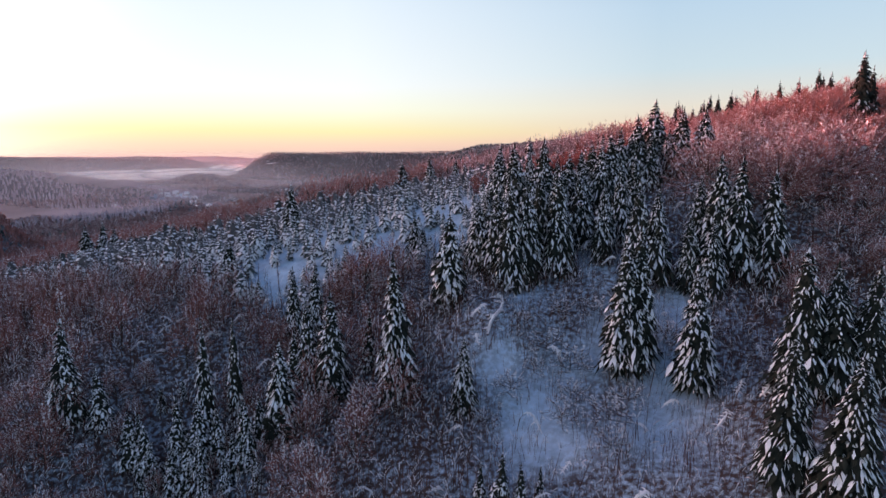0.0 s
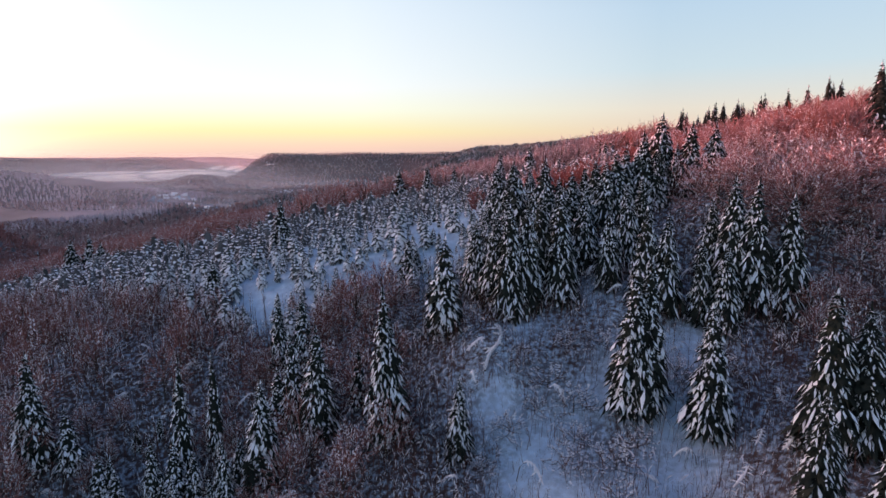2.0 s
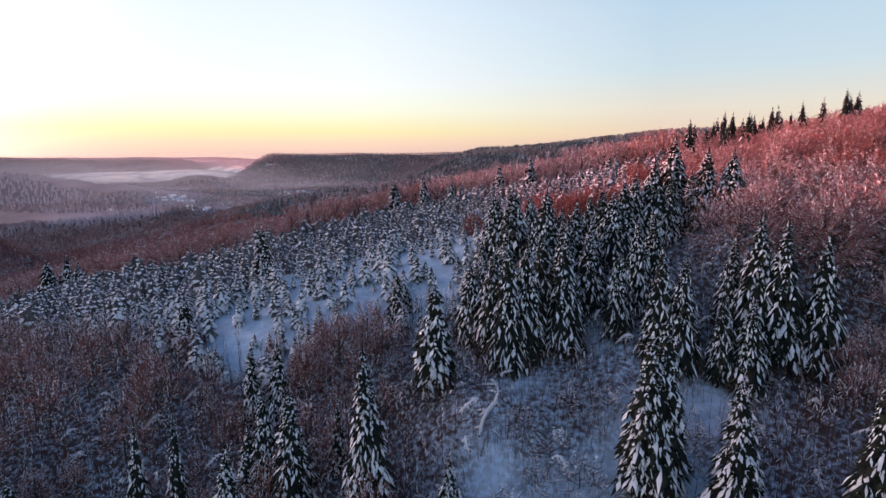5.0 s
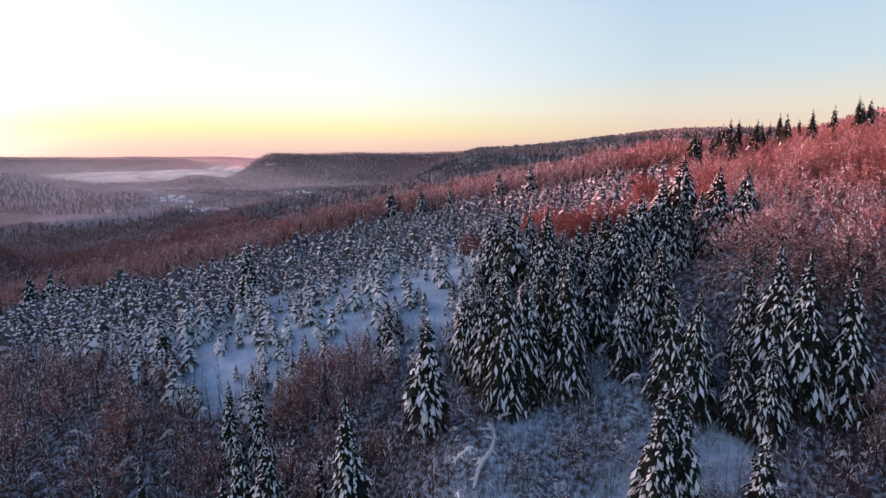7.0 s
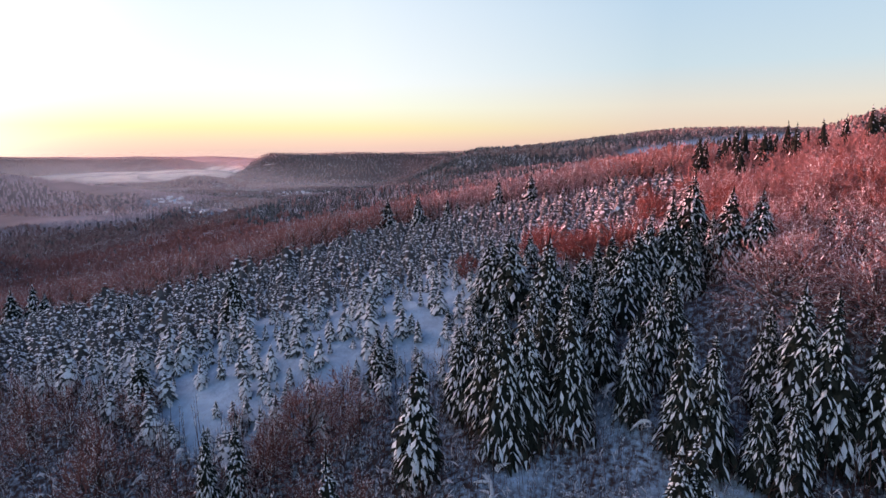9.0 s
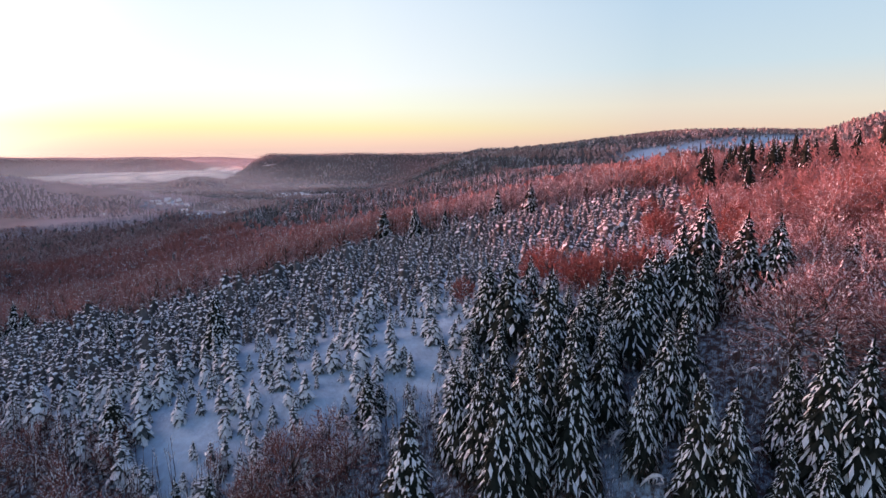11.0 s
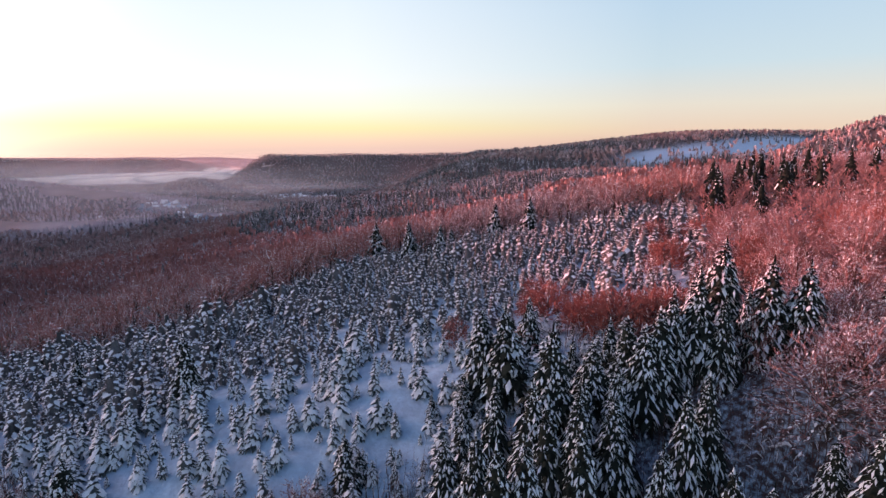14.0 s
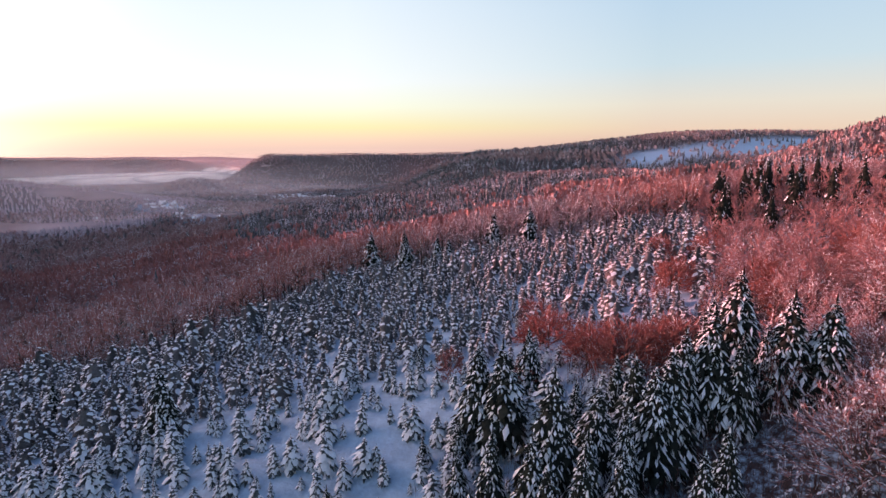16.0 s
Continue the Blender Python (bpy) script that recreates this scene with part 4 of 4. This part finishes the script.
def tuft_tree(seed, blades=12, wide=0.75):
    r = np.random.default_rng(seed)
    s = Shape()
    for k in range(blades):
        a, lean = 2.4 * k + r.random(), ((k + r.random()) / blades) ** 0.6
        tip = np.array([math.cos(a) * 3.7 * lean, math.sin(a) * 3.7 * lean, 10 - 4.5 * lean ** 2 - 1.4 * r.random()])
        foot = np.array([math.cos(a) * 1.2 * lean, math.sin(a) * 1.2 * lean, 1.0 + 3 * r.random()])
        n = np.cross(tip - foot, r.normal(0, 1, 3))
        n *= wide / np.linalg.norm(n)
        s.add([foot, tip - n, tip + n + r.normal(0, 0.5, 3)], [(0, 1, 2)])
    return joined([s])


cones, tufts = [cone_tree(500 + k) for k in range(5)], [tuft_tree(520 + k) for k in range(5)]
fine_tufts = [tuft_tree(540 + k, 24, 0.36) for k in range(5)]


def far_keep(lo, hi, conifer):
    def keep(x, y):
        patch = np.sin(x / 70 + 1.7 * np.sin(y / 90)) + np.sin(y / 55 + x / 120 + 2.0)
        kind = (patch > -0.3) if conifer else (patch <= 0.3)
        brown = ((x < -60) & (y < np.interp(x, [-900, -760, -640, -500, -380, -260, -60], [1170, 1340, 1450, 1480, 1210, 800, 560]))) | ((x > 330) & (y < 1250))
        kind = np.where(brown, (rng.random(x.shape) < np.where(x > 0, 0.4, 0.04)) if conifer else (rng.random(x.shape) < np.where(x > 0, 0.6, 0.95)), kind)
        dark = (x > -330) & (x < 130) & (y > np.interp(x, [-330, -60], [930, 560])) & (y < 1600)
        kind = np.where(dark, rng.random(x.shape) < (0.95 if conifer else 0.14), kind)
        return kind & (np.abs(x - 10) < 0.84 * y + 30) & (woodiness(x, y) > np.where(rng.random(x.shape) < 0.3, -1, 0.55)) & (y > lo) & (y < hi) & ((y < 2750) | (x < 200)) & (y > np.where((x > -40) & (x < 130), back_edge(np.clip(x, -40, 130)) + 90, np.where(x < 0, 470, 425)))
    return keep


for conifer, shapes, mat, name, label in ((True, cones, far_conifer_mat, "conifer_forest", "frosted dark conifer forest on far slopes"), (False, tufts, far_beech_mat, "bare_forest", "bare brown woods on far slopes")):
    X, Y, Hh = [], [], []
    for step, lo, hi, hmin, hmax in ((8.6, 430, 900, 11, 18), (12.5, 900, 1500, 11, 17), (17, 1500, 2750, 12, 18), (21, 2750, 3950, 9, 13)):
        x, y = grid_points(step * (1.0 if conifer else 1.1), -0.84 * hi - 30, 0.84 * hi + 30, lo, hi, far_keep(lo, hi, conifer))
        X.append(x), Y.append(y), Hh.append(rng.uniform(hmin, hmax, len(x)))
    if not conifer:
        wood_stuff("bare_woods", fine_tufts, X[0], Y[0], Hh[0], [near_woods_mat], "bare brown woods below the plantation", 1.0)
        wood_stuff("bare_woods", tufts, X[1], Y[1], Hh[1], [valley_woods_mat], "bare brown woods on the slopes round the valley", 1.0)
        X, Y, Hh = X[2:], Y[2:], Hh[2:]
    X, Y, Hh = np.concatenate(X), np.concatenate(Y), np.concatenate(Hh)
    # frosted woods of the left valley get the colour with haze painted in
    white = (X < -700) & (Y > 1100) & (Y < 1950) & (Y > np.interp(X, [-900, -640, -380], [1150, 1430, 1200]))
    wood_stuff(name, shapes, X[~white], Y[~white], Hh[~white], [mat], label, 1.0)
    wood_stuff("frosted_" + name, shapes, X[white], Y[white], Hh[white], [frost_haze_mat], "frosted woods across the valley, paled mauve-grey to stand for haze", 1.0)


# houses in the valley
wall_mat = plain_mix("house_plaster", (0.42, 0.36, 0.31), (0.62, 0.56, 0.5), 0.5, 0.9)


def house_meshes(w, d, h, pitch):
    body, roof = Shape(), Shape()
    x, y = w / 2, d / 2
    body.add([(-x, -y, -1), (x, -y, -1), (x, y, -1), (-x, y, -1), (-x, -y, h), (x, -y, h), (x, y, h), (-x, y, h), (-x, 0, h + pitch), (x, 0, h + pitch)],
             [(0, 1, 5), (0, 5, 4), (1, 2, 6), (1, 6, 5), (2, 3, 7), (2, 7, 6), (3, 0, 4), (3, 4, 7), (4, 8, 7), (5, 6, 9)])
    e, k, th = x + 0.6, y + 0.7, 0.5
    low = h - 0.7 * pitch / y
    roof.add([(-e, -k, low), (e, -k, low), (e, 0, h + pitch), (-e, 0, h + pitch), (e, k, low), (-e, k, low), (-e, -k, low + th), (e, -k, low + th), (e, 0, h + pitch + th), (-e, 0, h + pitch + th), (e, k, low + th), (-e, k, low + th)],
             [(0, 1, 7), (0, 7, 6), (6, 7, 8), (6, 8, 9), (9, 8, 10), (9, 10, 11), (4, 5, 11), (4, 11, 10), (1, 2, 8), (1, 8, 7), (2, 4, 10), (2, 10, 8), (3, 0, 6), (3, 6, 9), (5, 3, 9), (5, 9, 11), (0, 3, 2), (0, 2, 1), (3, 5, 4), (3, 4, 2)])
    return body, roof


house_kinds = []
for w, d, h, p in ((12, 9, 5, 4), (16, 10, 6, 4.5), (10, 8, 4.5, 3.6)):
    b, r = house_meshes(w, d, h, p)
    house_kinds.append(thing_from("house", [("wall", b.mesh("wall", wall_mat), ""), ("roof", r.mesh("roof", snow_mat), "snow-covered gable roof")], "small village house with a snow-covered gable roof", "house", "village houses"))
spots = [(rng.normal(-560, 95), rng.normal(2250, 38)) for _ in range(34)] + [(rng.normal(-765, 40), rng.normal(1660, 50)) for _ in range(16)] + [(rng.normal(-620, 40), rng.normal(1530, 25)) for _ in range(7)]
for k, (x, y) in enumerate(spots):
    m = Matrix.LocRotScale((x, y, float(ground(x, y))), Euler((0, 0, rng.normal(0.3, 0.5))), (1.0, 1.0, 1.0))
    if k < 3:
        house_kinds[k].matrix_basis = m
    else:
        copy_thing(house_kinds[k % 3], Matrix()).matrix_basis = m


# mist in the valley
def mist_material(name, amount, scale, colour, inner=0.25, thin=0.25):
    m = bpy.data.materials.new(name)
    m.use_nodes = True
    nt = m.node_tree
    nt.nodes.remove(nt.nodes["Principled BSDF"])
    tc = nt.nodes.new("ShaderNodeTexCoord")
    ln = nt.nodes.new("ShaderNodeVectorMath")
    ln.operation = "LENGTH"
    nt.links.new(tc.outputs["Object"], ln.inputs[0])
    soft = ramp(nt, ln.outputs["Value"], [(inner, (1, 1, 1)), (0.98, (0, 0, 0))])
    wisps = ramp(nt, noise_tex(nt, scale, 5), [(0.36, (thin, thin, thin)), (0.62, (1, 1, 1))])
    fac = math_node(nt, "MULTIPLY", math_node(nt, "MULTIPLY", soft, wisps), amount)
    tr, df, tl, mx, mix2 = (nt.nodes.new(k) for k in ("ShaderNodeBsdfTransparent", "ShaderNodeBsdfDiffuse", "ShaderNodeBsdfTranslucent", "ShaderNodeMixShader", "ShaderNodeMixShader"))
    df.inputs[0].default_value = tl.inputs[0].default_value = (*colour, 1)
    nt.links.new(df.outputs[0], mx.inputs[1])
    nt.links.new(tl.outputs[0], mx.inputs[2])
    nt.links.new(fac, mix2.inputs[0])
    nt.links.new(tr.outputs[0], mix2.inputs[1])
    nt.links.new(mx.outputs[0], mix2.inputs[2])
    nt.links.new(mix2.outputs[0], nt.nodes["Material Output"].inputs[0])
    return m


def disc(name, mat, lumpy=0.0, rings=14, sides=40):
    pts, tris = [(0, 0, lumpy)], []
    for k in range(1, rings + 1):
        for j in range(sides):
            a, q = 6.2832 * j / sides, k / rings
            x, y = q * math.cos(a), q * math.sin(a)
            pts.append((x, y, lumpy * (1 - q * q) * (0.6 + 0.8 * noise.noise((3 * x, 3 * y, 1.7)))))
    for j in range(sides):
        tris.append((0, 1 + j, 1 + (j + 1) % sides))
        for k in range(rings - 1):
            a, b = 1 + k * sides + j, 1 + k * sides + (j + 1) % sides
            tris += [(a, a + sides, b + sides), (a, b + sides, b)]
    me = numpy_mesh(name, pts, tris)
    me.materials.append(mat)
    me.polygons.foreach_set("use_smooth", np.ones(len(me.polygons), bool))
    return me


fog_mat = mist_material("valley_fog", 1.0, 2.0, (0.97, 0.97, 0.97), 0.55, 0.7)
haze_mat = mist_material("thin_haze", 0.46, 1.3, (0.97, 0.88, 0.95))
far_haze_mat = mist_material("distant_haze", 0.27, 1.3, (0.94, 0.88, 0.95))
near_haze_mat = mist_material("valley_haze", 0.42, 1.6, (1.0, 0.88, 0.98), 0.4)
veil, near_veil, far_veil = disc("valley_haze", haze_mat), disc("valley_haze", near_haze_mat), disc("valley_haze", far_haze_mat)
# upright tinted sheets paint the haze across the valley: middle, half width, half height
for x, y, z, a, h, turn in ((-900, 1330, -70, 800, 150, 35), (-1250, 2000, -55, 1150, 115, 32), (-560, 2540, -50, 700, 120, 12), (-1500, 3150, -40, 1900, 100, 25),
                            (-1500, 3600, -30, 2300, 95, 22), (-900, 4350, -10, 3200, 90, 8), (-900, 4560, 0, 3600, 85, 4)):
    ob = tagged(new("valley_haze", near_veil if y < 1500 else veil if y < 2500 else far_veil), "upright mauve sheet standing in for thin evening haze over the valley", "haze", kind="structure")
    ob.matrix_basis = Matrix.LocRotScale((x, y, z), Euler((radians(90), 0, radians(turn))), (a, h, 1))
bank = disc("fog_bank", fog_mat)
# upright puffs of fog: middle, half width, half height
for x, y, z, a, h in ((-1950, 2950, -60, 520, 20), (-1500, 2950, -60, 420, 26), (-1300, 3000, -54, 300, 30), (-1700, 3100, -50, 420, 22), (-1330, 3260, -56, 260, 30), (-1280, 3300, -44, 100, 44), (-1180, 3240, -54, 150, 26), (-1650, 3020, -76, 330, 16), (-1180, 3290, -44, 120, 46), (-1120, 3250, -50, 90, 40), (-1400, 3100, -50, 300, 34), (-960, 3280, -8, 70, 16), (-880, 3270, -22, 95, 14), (-800, 3200, -60, 130, 12)):
    ob = tagged(new("fog_bank", bank), "bank of bright white valley fog", "fog", kind="structure")
    ob.matrix_basis = Matrix.LocRotScale((x, y, z), Euler((radians(90), 0, radians(30))), (a, h, 1))
